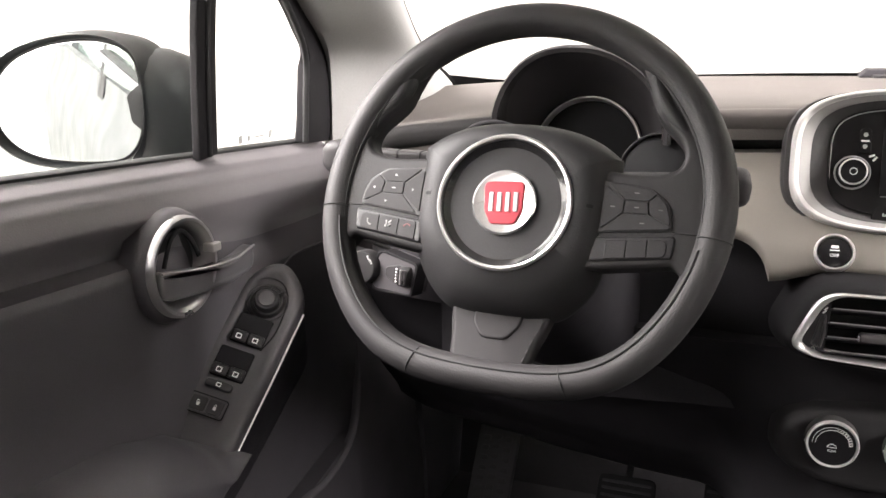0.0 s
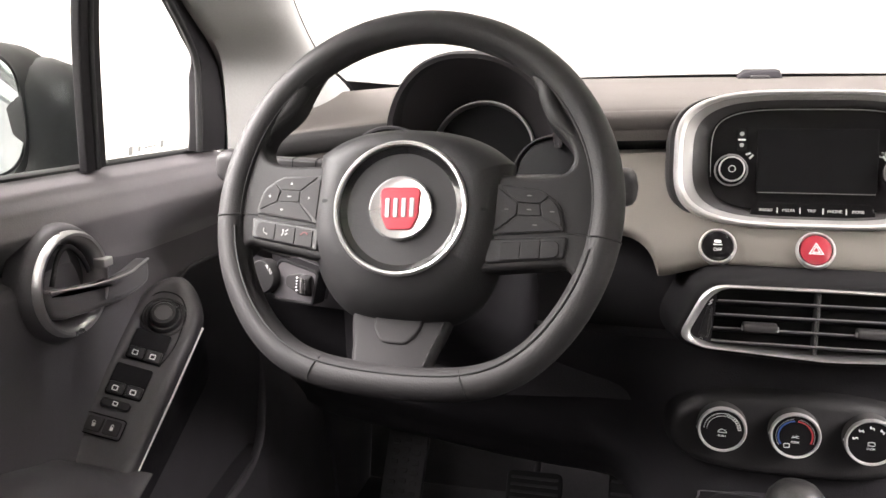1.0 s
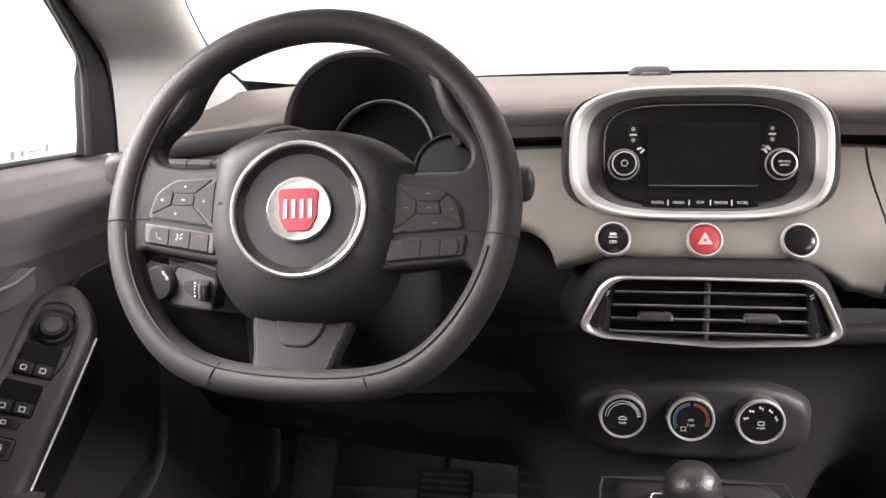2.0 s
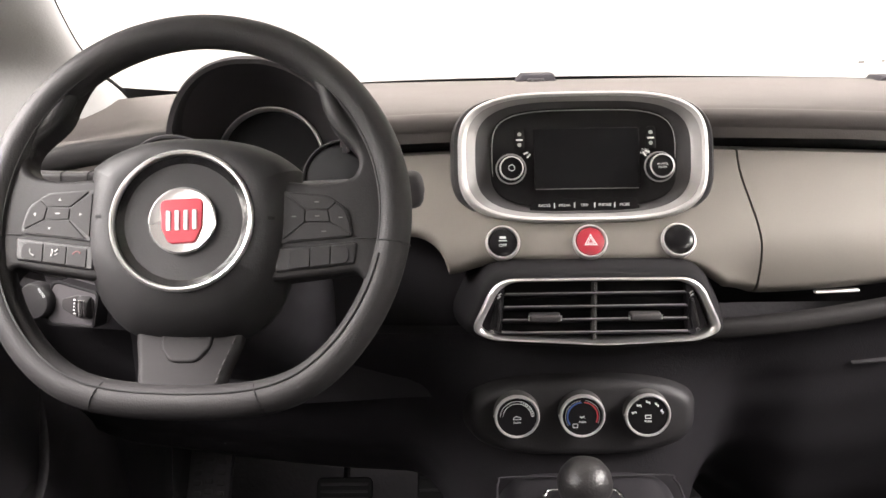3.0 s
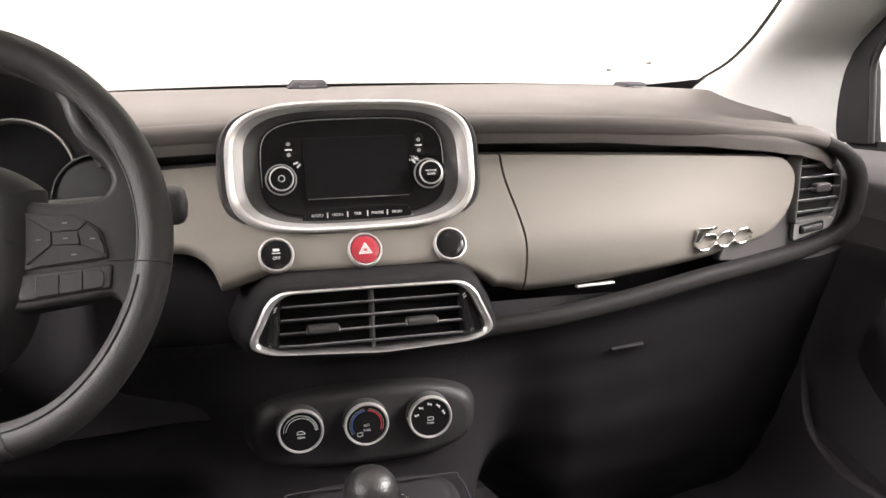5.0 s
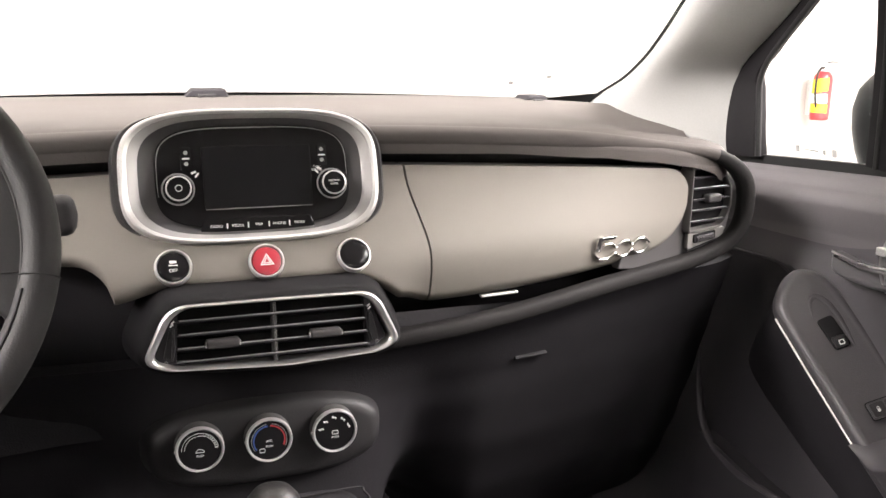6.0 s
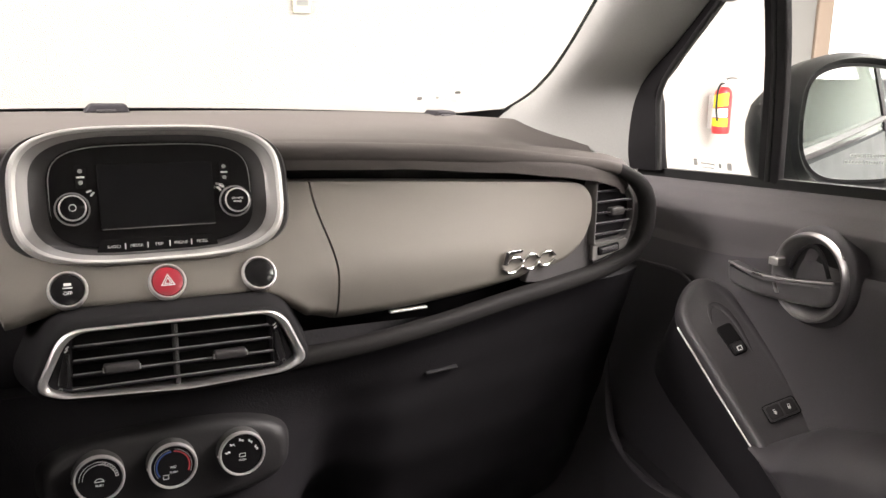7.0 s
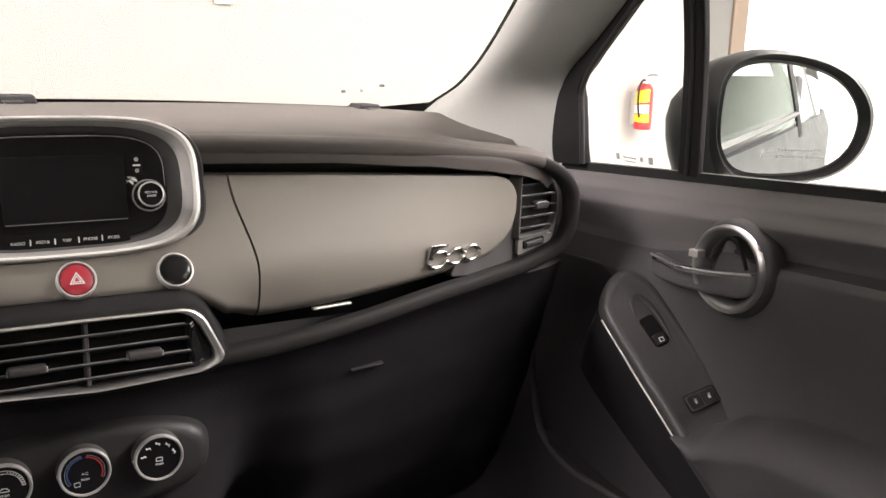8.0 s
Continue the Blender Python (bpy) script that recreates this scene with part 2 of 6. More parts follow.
def smooth_path(points, n=8, closed=False):
    pts = [Vector(p) for p in points]
    out, count = [], len(pts)
    for i in range(count if closed else count - 1):
        if closed:
            p0, p1, p2, p3 = (pts[(i + k) % count] for k in (-1, 0, 1, 2))
        else:
            p0, p1, p2, p3 = pts[max(i - 1, 0)], pts[i], pts[i + 1], pts[min(i + 2, count - 1)]
        for k in range(n):
            t = k / n
            out.append(0.5 * (2 * p1 + (p2 - p0) * t + (2 * p0 - 5 * p1 + 4 * p2 - p3) * t * t + (3 * p1 - p0 - 3 * p2 + p3) * t ** 3))
    if not closed:
        out.append(pts[-1])
    return out


def sweep(path, section, up, closed=False, bm=None, sizes=None):
    """Carries a section (across, along up) on a path; up: a vector square to it."""
    bm = bm or bmesh.new()
    loops, count, up = [], len(path), Vector(up)
    for i, p in enumerate(path):
        a = path[i - 1] if closed or i else p
        b = path[(i + 1) % count] if closed or i < count - 1 else p
        t = (b - a).normalized()
        side = t.cross(up).normalized()
        u = side.cross(t).normalized()
        k = sizes(i / (count - 1)) if sizes else 1.0
        loops.append([p + side * (x * k) + u * (y * k) for x, y in section])
    if closed:
        rings(bm, loops + [loops[0]], False, False)
    else:
        rings(bm, loops)
    return bm


def sheet(f, nu, nv, back, bm=None):
    """A surface f(u, v), its rim turned back by the vector (or function of u, v) back, so that it has depth."""
    bm = bm or bmesh.new()
    turn = back if callable(back) else (lambda u, v: Vector(back))
    front = [[Vector(f(i / nu, j / nv)) for j in range(nv + 1)] for i in range(nu + 1)]
    rear = [[front[i][j] + turn(i / nu, j / nv) for j in range(nv + 1)] for i in range(nu + 1)]
    a = [[bm.verts.new(p) for p in row] for row in front]
    b = [[bm.verts.new(p) for p in row] for row in rear]
    for i in range(nu):
        for j in range(nv):
            bm.faces.new((a[i][j], a[i + 1][j], a[i + 1][j + 1], a[i][j + 1]))
            bm.faces.new((b[i][j], b[i][j + 1], b[i + 1][j + 1], b[i + 1][j]))
    for i in range(nu):
        for j in (0, nv):
            bm.faces.new((a[i][j], b[i][j], b[i + 1][j], a[i + 1][j]))
    for j in range(nv):
        for i in (0, nu):
            bm.faces.new((a[i][j], a[i][j + 1], b[i][j + 1], b[i][j]))
    return bm


def box(x0, x1, y0, y1, z0, z1, bevel=0.0):
    bm = bmesh.new()
    w, h = x1 - x0, y1 - y0
    m = Matrix.Translation(((x0 + x1) / 2, (y0 + y1) / 2, z1))
    if bevel:
        return plate(rrect(w, h, bevel * 1.5), z1 - z0, m, bevel)
    rings(bm, [[(x0, y0, z), (x1, y0, z), (x1, y1, z), (x0, y1, z)] for z in (z0, z1)])
    return bm


def lettering(body, size, m, mat, parent, name="lettering"):
    cu = bpy.data.curves.new(name, "FONT")
    cu.body, cu.size, cu.extrude, cu.align_x, cu.align_y = body, size, 0.00015, "CENTER", "CENTER"
    cu.materials.append(mat)
    ob = new(name, cu)
    ob.parent = parent
    base = parent.matrix_basis.inverted() if parent.type == "EMPTY" else Matrix()
    ob.matrix_parent_inverse = base
    ob.matrix_basis = m
    return ob


def ease(t):
    t = max(0.0, min(1.0, t))
    return t * t * (3 - 2 * t)


def knots(rows, z):
    """A smooth curve through a few rows of (place, value)."""
    if z <= rows[0][0]:
        return rows[0][1]
    for (a, p), (b, q) in zip(rows, rows[1:]):
        if z <= b:
            return p + (q - p) * ease((z - a) / (b - a)) * 0.5 + (q - p) * (z - a) / (b - a) * 0.5
    return rows[-1][1]


ROUND = [(math.cos(2 * math.pi * i / 14), math.sin(2 * math.pi * i / 14)) for i in range(14)]


def disc(a, b=None):
    return [(x * a, y * (b or a)) for x, y in ROUND]


# ---------------------------------------------------------------- room round the car
part("floor", box(-7, 8, -8, 7, -0.1, 0), FLOOR)
part("ceiling", box(-7, 8, -8, 7, 3.4, 3.5), WALL)
# Shade-darkened cream up to x 5.2, plain white beyond it.
part("wall_front", box(-7, 5.2, 4.0, 4.15, 0, 3.4), SHADED_CREAM)
part("wall_corner", box(5.2, 8, 4.0, 4.15, 0, 3.4), WALL)
part("wall_back", box(-7, 8, -8, -7.85, 0, 3.4), WALL)
part("wall_left", box(-7, -6.85, -7.85, 4.0, 0, 3.4), WALL)
part("wall_right", box(7.85, 8, -7.85, 4.0, 0, 3.4), WALL)
for setting in ("floor", "ceiling", "wall_front", "wall_corner", "wall_back", "wall_left", "wall_right"):
    tagged(bpy.data.objects[setting], {"floor": "smooth grey workshop floor under the car", "ceiling": "plain white painted ceiling over the car", "wall_front": "plain cream wall ahead of the car, shade in its colour"}.get(setting, "plain white painted wall of the photo bay"), setting.split("_")[0], kind="structure")
# Frames for the added lamps, all out of view.
for lx, ly, power in LAMPS:
    lamp = thing("ceiling_light", "flat white light panel in a thin frame, added out of view", "lamp", (lx, ly, 3.4), group="ceiling lights")
    part("frame", frame_ring(rrect(3.7, 3.3, 0.02), [(0, 0), (0, 0.06), (0.04, 0.06), (0.04, 0)], Matrix.Translation((lx, ly, 3.34))), CHROME, lamp)


# ---------------------------------------------------------------- car shell
def shell():
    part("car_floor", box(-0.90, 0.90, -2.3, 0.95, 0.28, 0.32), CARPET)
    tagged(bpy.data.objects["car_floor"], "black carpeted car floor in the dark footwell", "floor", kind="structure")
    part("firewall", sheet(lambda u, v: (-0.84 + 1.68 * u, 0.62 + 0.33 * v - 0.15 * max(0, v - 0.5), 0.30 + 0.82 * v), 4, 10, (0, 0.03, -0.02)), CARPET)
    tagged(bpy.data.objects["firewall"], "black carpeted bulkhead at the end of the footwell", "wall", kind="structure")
    part("headliner", sheet(lambda u, v: ((2 * u - 1) * 0.62, -0.02 - 2.2 * v, 1.50 - 0.05 * (2 * u - 1) ** 2 - 0.03 * (2 * v - 1) ** 2), 12, 16, (0, 0, 0.03)), LINER)
    tagged(bpy.data.objects["headliner"], "light grey cloth roof lining", "ceiling", kind="structure")
    for s in (-1, 1):
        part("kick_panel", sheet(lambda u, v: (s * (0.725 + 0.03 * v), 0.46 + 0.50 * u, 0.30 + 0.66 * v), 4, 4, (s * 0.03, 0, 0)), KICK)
        part("rear_side_wall", sheet(lambda u, v: (s * (0.78 + 0.03 * math.sin(math.pi * v)), -0.98 - 1.3 * u, 0.32 + 0.72 * v), 6, 8, (-s * 0.03, 0, 0)), DARK)
        part("b_pillar", sheet(lambda u, v: (s * (0.78 - 0.20 * v ** 1.4), -0.95 - 0.09 * u - 0.05 * v, 1.02 + 0.45 * v), 2, 8, (s * 0.04, 0, 0)), DARK)
        part("outer_side", sheet(lambda u, v: (s * ((0.845 + 0.045 * math.sin(math.pi * (0.15 + 0.75 * v))) * (1 - ease((v - 0.82) / 0.18)) + 0.822 * ease((v - 0.82) / 0.18) - 0.10 * max(0, u - 0.75) ** 2 * 16), 0.32 - 3.1 * u, 0.34 + 0.710 * v + 0.05 * u * v), 24, 20, (-s * 0.02, 0, 0)), PAINT)
        part("rear_glass", sheet(lambda u, v: (s * (0.830 - 0.12 * v - 0.03 * u), -1.04 - 0.75 * u * (1 - 0.35 * v), 1.02 + 0.44 * v), 4, 6, (-s * 0.006, 0, 0)), TINT)
        part("rear_quarter", sheet(lambda u, v: (s * (0.790 - 0.12 * v - 0.10 * u * u), -1.76 - 0.95 * u * (1 - 0.5 * v) + 0.22 * v, 1.02 + 0.46 * v), 8, 8, (-s * 0.01, 0, 0)), PAINT)
        part("roof_edge", sheet(lambda u, v: (s * (0.715 - 0.16 * v), -0.05 - 2.35 * u, 1.455 + 0.06 * math.sin(math.pi / 2 * v) + 0.02 * math.sin(math.pi * u) - 0.10 * u ** 4), 16, 4, (0, 0, -0.012)), PAINT)
        part("b_pillar_cover", sheet(lambda u, v: (s * (0.837 - 0.12 * v), -0.955 - 0.085 * u, 1.02 + 0.445 * v), 2, 6, (-s * 0.01, 0, 0)), FRAME)
        part("roof_rail", sweep(smooth_path([(s * 0.735, 0.02, 1.345), (s * 0.66, -0.28, 1.46), (s * 0.63, -0.9, 1.495), (s * 0.635, -1.4, 1.485), (s * 0.645, -1.8, 1.45)]), disc(0.035, 0.03), (0, 0, 1)), DARK)
    # Out of view: three boxes added to block and shape light from behind.
    part("light_screen", box(-0.78, -0.24, -1.22, -1.14, 0.30, 1.30, 0.02), DARK)
    part("light_screen", box(-0.24, 0.24, -1.22, -1.14, 0.30, 1.10), DARK)
    part("light_screen", box(0.24, 0.78, -1.22, -1.14, 0.30, 1.30, 0.02), DARK)
    part("load_floor", box(-0.78, 0.78, -2.34, -2.26, 0.32, 0.95), DARK)
    for ob in list(scene.objects):
        for key, label in (("rear_glass", "dark tinted rear side glass"), ("kick_panel", "dark plastic side panel of the footwell"), ("rear_side_wall", "dark plastic side wall of the rear cabin"), ("b_pillar", "dark pillar behind the front door"), ("outer_side", "grey metallic painted car flank"), ("rear_quarter", "grey metallic painted rear quarter of the car"), ("roof_edge", "grey metallic painted roof edge"), ("roof_rail", "dark door frame along the roof edge"), ("light_screen", "unseen dark screen behind the seats, added to block rear light"), ("load_floor", "dark back panel of the cabin")):
            if ob.name.startswith(key):
                tagged(ob, label, "car body", kind="structure")


shell()


# ---------------------------------------------------------------- dashboard
def fy(x):
    """How far ahead the painted fascia lies at x."""
    return -0.012 + 0.2 * x * x


def lip_y(x):
    """How far ahead the lip of the top pad lies."""
    return 0.060 - 0.04 * min(abs(x), 0.6) ** 2


def fascia_y(x, z):
    d = z - 0.995
    behind = 0.055 * ease((1.0 - (abs(x) / 0.137) ** 3.3 - (abs(z - 1.097) / 0.073) ** 3.3) / 0.25)
    under = 3.4 * max(0.0, 1.015 - z) ** 2 * ease((x - 0.12) / 0.06)
    return behind + under + fy(x) + (lip_y(x) - fy(x)) * (0.5 * (d + math.hypot(d, 0.03)) / 0.100)


def fascia_low(x):
    if x < -0.195:
        return 1.009 + 0.1 * (-0.195 - x)
    if x < -0.155:
        return 0.969 + 0.040 * math.sqrt(max(0.0, 1 - ((x + 0.195) / 0.040) ** 2))
    if x < 0.08:
        return 0.979 - 0.010 * (1 - ease((x + 0.155) / 0.05))
    if x < 0.150:
        return 0.979 - 0.031 * ((x - 0.08) / 0.07) ** 1.9
    z = 0.936 + 0.3 * max(x - 0.2, 0) ** 2 + 0.012 * (1 - ease((x - 0.150) / 0.045))
    return z + (0.050 * (1 - math.sqrt(max(0.0, 1 - ((x - 0.508) / 0.0535) ** 2))) if x > 0.508 else 0)


def fascia_high(x):
    return 1.0995 - 0.026 * abs(x) - 0.022 * x * x - (0.036 * (1 - math.sqrt(max(0.0, 1 - ((x - 0.528) / 0.034) ** 2))) if x > 0.528 else 0)


def seam(z):
    return 0.170 + 0.017 * ease((1.085 - z) / 0.09)


def fascia_piece(x0, x1, nu, power=1.0):
    def f(u, v):
        a, b = (x0(1.02), x1(1.02)) if callable(x0) or callable(x1) else (x0, x1)
        x = a + (b - a) * (1 - (1 - u) ** power)
        z = fascia_low(x) + (fascia_high(x) - fascia_low(x)) * v
        a, b = x0(z), x1(z)
        x = a + (b - a) * (1 - (1 - u) ** power)
        z = fascia_low(x) + (fascia_high(x) - fascia_low(x)) * v
        roll = max(0.0, 1 - (z - fascia_low(x)) / 0.014)
        return (x, fascia_y(x, z) + 0.012 * roll ** 2, z)
    return sheet(f, nu, 40, (0, 0.03, 0))


RIM = [(0.0, 1.1295), (0.14, 1.129), (0.28, 1.1245), (0.42, 1.117), (0.52, 1.107), (0.602, 1.095), (0.649, 1.064), (0.662, 1.018), (0.650, 0.978), (0.606, 0.955), (0.52, 0.944), (0.42, 0.934), (0.30, 0.918), (0.18, 0.9075), (0.0, 0.900)]


CROWN = [(0.0, 1.1420), (0.14, 1.1415), (0.28, 1.1380), (0.42, 1.1290), (0.50, 1.1210), (0.56, 1.1130), (0.60, 1.1030), (0.62, 1.0900)]


VENT_RADII = [0.014, 0.05, 0.2, 0.05, 0.012, 0.032, 0.3, 0.032]


def vent_outline():
    return fillet([(-0.1315, -0.020), (-0.108, -0.0295), (0.01, -0.0365), (0.110, -0.0325), (0.1345, -0.022), (0.108, 0.0355), (0.0, 0.0365), (-0.105, 0.0365)], VENT_RADII, 10)


def vent_opening():
    return fillet([(-0.1220, -0.0175), (-0.102, -0.0260), (0.01, -0.0328), (0.104, -0.0290), (0.1250, -0.0185), (0.100, 0.0320), (0.0, 0.0332), (-0.097, 0.0332)], VENT_RADII, 10)


def dashboard():
    dash = thing("dashboard", "dark grey grained plastic dashboard across the car", "dashboard", (0, 0.2, 0.32))
    # top pad from the front lip to the windscreen
    def top(u, v):
        x = (2 * u - 1) * (0.62 + 0.14 * v)
        yl = lip_y(x) - 0.006 + 0.150 * ease((0.095 - abs(x + 0.3675)) / 0.010)
        yl += 0.020 * max(0.0, (abs(2 * u - 1) - 0.85) / 0.15) ** 2
        ahead = 0.72 - 0.34 * abs(2 * u - 1) ** 3.2
        k = max(0.0, v - 0.3) / 0.7
        crown = knots(CROWN, abs(2 * u - 1) * 0.62)
        if v < 0.3:
            a = v / 0.3 * math.pi / 2
            y, z = yl + 0.045 * (1 - math.cos(a)), crown - 0.020 * (1 - math.sin(a))
        else:
            back = 1.138 - 0.009 * abs(2 * u - 1) ** 6
            y, z = yl + 0.045 + (ahead - yl - 0.045) * k, crown + (back - crown) * k ** 1.5 - 0.004 * math.sin(math.pi * k)
        z -= 0.022 * ease((abs(2 * u - 1) - 0.72) / 0.25) * math.sin(math.pi * min(k / 0.94, 1.0)) ** 0.9
        return (x, y, z)
    part("top_pad", sheet(top, 200, 30, (0, 0, -0.012)), PAD, dash)
    for s in (-1, 1):
        path = smooth_path([(s * x, (lip_y(x) + 0.006) * ease((z - 0.95) / 0.13) + (fy(min(x, 0.6)) + 0.004) * (1 - ease((z - 0.95) / 0.13)), z) for x, z in RIM], 6)
        size = lambda t: 0.84 - 0.10 * ease((t - 0.30) / 0.2) - 0.26 * ease((t - 0.18) / 0.10) * (1 - ease((t - 0.335) / 0.09))
        section = oval(0.0140, 0.0165, 3.0, 20)
        if s > 0:
            last = [i for i, q in enumerate(path) if q.z > 0.95 or q.x > 0.126][-1]
            turn = [i for i, q in enumerate(path) if q.z > 0.96 and q.x < 0.608][-1]
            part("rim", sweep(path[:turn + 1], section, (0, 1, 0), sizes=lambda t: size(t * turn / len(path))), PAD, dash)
            part("ridge", sweep(path[turn:last + 3], section, (0, 1, 0), sizes=lambda t: size((turn + t * (last + 2 - turn)) / len(path))), PADSHADE, dash, "lower ridge of the dashboard, darkened for shade")
        else:
            cut = [i for i, q in enumerate(path) if q.z > 1.05 and -0.464 < q.x < -0.2635]
            part("rim", sweep(path[: cut[0]], section, (0, 1, 0), sizes=lambda t: 0.84), PAD, dash)
            low = [i for i, q in enumerate(path) if q.z < 0.98 and q.x > -0.60]
            part("rim", sweep(path[cut[-1]: low[0]], section, (0, 1, 0), sizes=lambda t: 1 - 0.85 * ease((t - 0.7) / 0.3)), PADSHADE, dash)
    for a, b in ((-0.63, -0.515), (-0.235, 0.63)):
        part("recess", sheet(lambda u, v: (a + (b - a) * u, 0.105, 0.90 + (knots(CROWN, min(abs(a + (b - a) * u), 0.62)) - 0.917) * v), 40, 4, (0, 0.02, 0)), GLOSS, dash, "gloss black recess behind the fascia")
    part("fascia", fascia_piece(lambda z: -0.245, lambda z: seam(z) - 0.0012, 150), FASCIA, dash, "warm grey painted fascia panel")
    # lower dash: from the lower rim under to the knees
    def fall(x, z):
        driver = knots([(0.48, 0.56), (0.55, 0.34), (0.62, 0.20), (0.72, 0.110), (0.80, 0.065), (0.86, 0.030), (0.90, 0.012), (0.918, 0.006)], z)
        passenger = knots([(0.48, 0.200), (0.55, 0.155), (0.62, 0.120), (0.72, 0.080), (0.80, 0.052), (0.86, 0.028), (0.90, 0.012), (0.918, 0.006)], z)
        return driver + (passenger - driver) * ease((x - 0.18) / 0.12)
    def lower(u, v):
        z = 0.895 - 0.41 * v
        x = (2 * u - 1) * 0.715
        side = max(0.0, (abs(x) - 0.585) / 0.13)
        flat = math.exp(-(abs(x) / 0.165) ** 6)
        return (x, 0.020 * flat + (1 - flat) * (fall(x, z) + fy(min(abs(x), 0.6)) + 0.012 + 0.05 * side ** 2), z + (0.035 * ease((abs(x) - 0.25) / 0.35)) * (1 - v))
    part("lower_panel", sheet(lower, 90, 24, (0, 0.03, 0)), LOWER, dash)
    part("lower_catch", plate(rrect(0.050, 0.0045, 0.002), 0.02, face(0.345, fy(0.345) + 0.0455, 0.838, -25, 8), 0.0015), LOWER, dash)
    for s in (-1, 1):
        m = face(s * 0.585, fy(0.585) + 0.012, 1.024, 0, s * 13)
        end = fillet([(-0.135, -0.072), (-0.020, -0.086), (0.050, -0.072), (0.078, -0.03), (0.074, 0.02), (0.046, 0.028), (-0.085, 0.040)], [0.004, 0.02, 0.05, 0.05, 0.03, 0.02, 0.004], 8)
        part("end_panel", plate([(s * x, y) for x, y in end], 0.012, m, 0.002), TABMAT, dash, "grey end panel round the side vent")
    part("driver_panel", sheet(lambda u, v: (-0.635 + 0.21 * u, fy(0.635 - 0.21 * u) + 0.002 + 0.03 * max(0, v - 0.7), 0.895 + 0.155 * v), 12, 10, (0, 0.02, 0)), DARK, dash, "dark grey panel round the headlamp switch")
    part("knee_panel", sheet(lambda u, v: (-0.53 + 0.41 * u, 0.045 + 0.015 * ease((u - 0.5) / 0.3), 0.80 + 0.25 * v), 8, 8, (0, 0.02, 0)), LOWER, dash)
    # black frame round the middle vent
    m = face(0.0, -0.046, 0.9415, 4)
    bm = bmesh.new()
    body = anticlockwise(vent_outline())
    rings(bm, [[m @ Vector((x, y, h)) for x, y in inset(body, -d)] for d, h in ((-0.001, -0.003), (0.002, -0.004), (0.0055, -0.009), (0.008, -0.018), (0.011, -0.034), (0.016, -0.055), (0.022, -0.085))], False, False)
    part("vent_surround", bm, WELL, dash, "black vent surround")
    return dash


def glovebox():
    box_lid = thing("glovebox", "warm grey painted glovebox lid, closed", "glovebox", (0.36, 0.03, 0.94))
    part("lid", fascia_piece(lambda z: seam(z) + 0.0012, lambda z: 0.561, 60, 1.6), FASCIA, box_lid)
    # bright badge: an upper and a lower wavy strand round three open rings, with an angular head
    m = face(0.455, fascia_y(0.455, 0.985) - 0.003, 0.984, -11, 10)
    def strand(points):
        path = [m @ Vector((x, y, 0.0004)) for x, y, _ in smooth_path([(1.12 * x - 0.001, 1.10 * y + 0.001, 0) for x, y in points], 5)]
        out = m.to_3x3() @ Vector((0, 0, 1))
        part("badge_strand", sweep(path, [(-0.0013, -0.004), (0.0013, -0.004), (0.0013, 0.0002), (0.0006, 0.0009), (-0.0006, 0.0009), (-0.0013, 0.0002)], out), BADGE, box_lid, "polished chrome badge strand")
    strand([(-0.0335, -0.0045), (-0.029, 0.0025), (-0.022, 0.0048), (-0.014, 0.0035), (-0.0085, -0.0010), (-0.003, 0.0040), (0.004, 0.0062), (0.011, 0.0042), (0.0160, 0.0000), (0.021, 0.0050), (0.028, 0.0072), (0.035, 0.0055), (0.041, 0.0005)])
    strand([(-0.0375, -0.0080), (-0.032, -0.0125), (-0.024, -0.0145), (-0.016, -0.0128), (-0.0090, -0.0080), (-0.003, -0.0112), (0.004, -0.0130), (0.011, -0.0112), (0.0160, -0.0062), (0.021, -0.0095), (0.028, -0.0112), (0.035, -0.0095), (0.041, -0.0040)])
    head = [(-0.0385, -0.0030), (-0.0365, 0.0135), (-0.0115, 0.0135), (-0.0125, 0.0105), (-0.0315, 0.0090), (-0.0335, -0.0030)]
    part("badge_head", plate([(1.12 * x - 0.001, 1.10 * y + 0.001) for x, y in head], 0.004, m @ Matrix.Translation((0, 0, 0.0008)), 0.0006), BADGE, box_lid, "polished chrome badge head")
    slit = face(0.285, fascia_y(0.285, 0.94) + 0.004, 0.936, 0, 6)
    part("latch", plate(rrect(0.052, 0.0030, 0.0012), 0.006, slit, 0.001), CHROME, box_lid, "slim bright latch strip")
    return box_lid


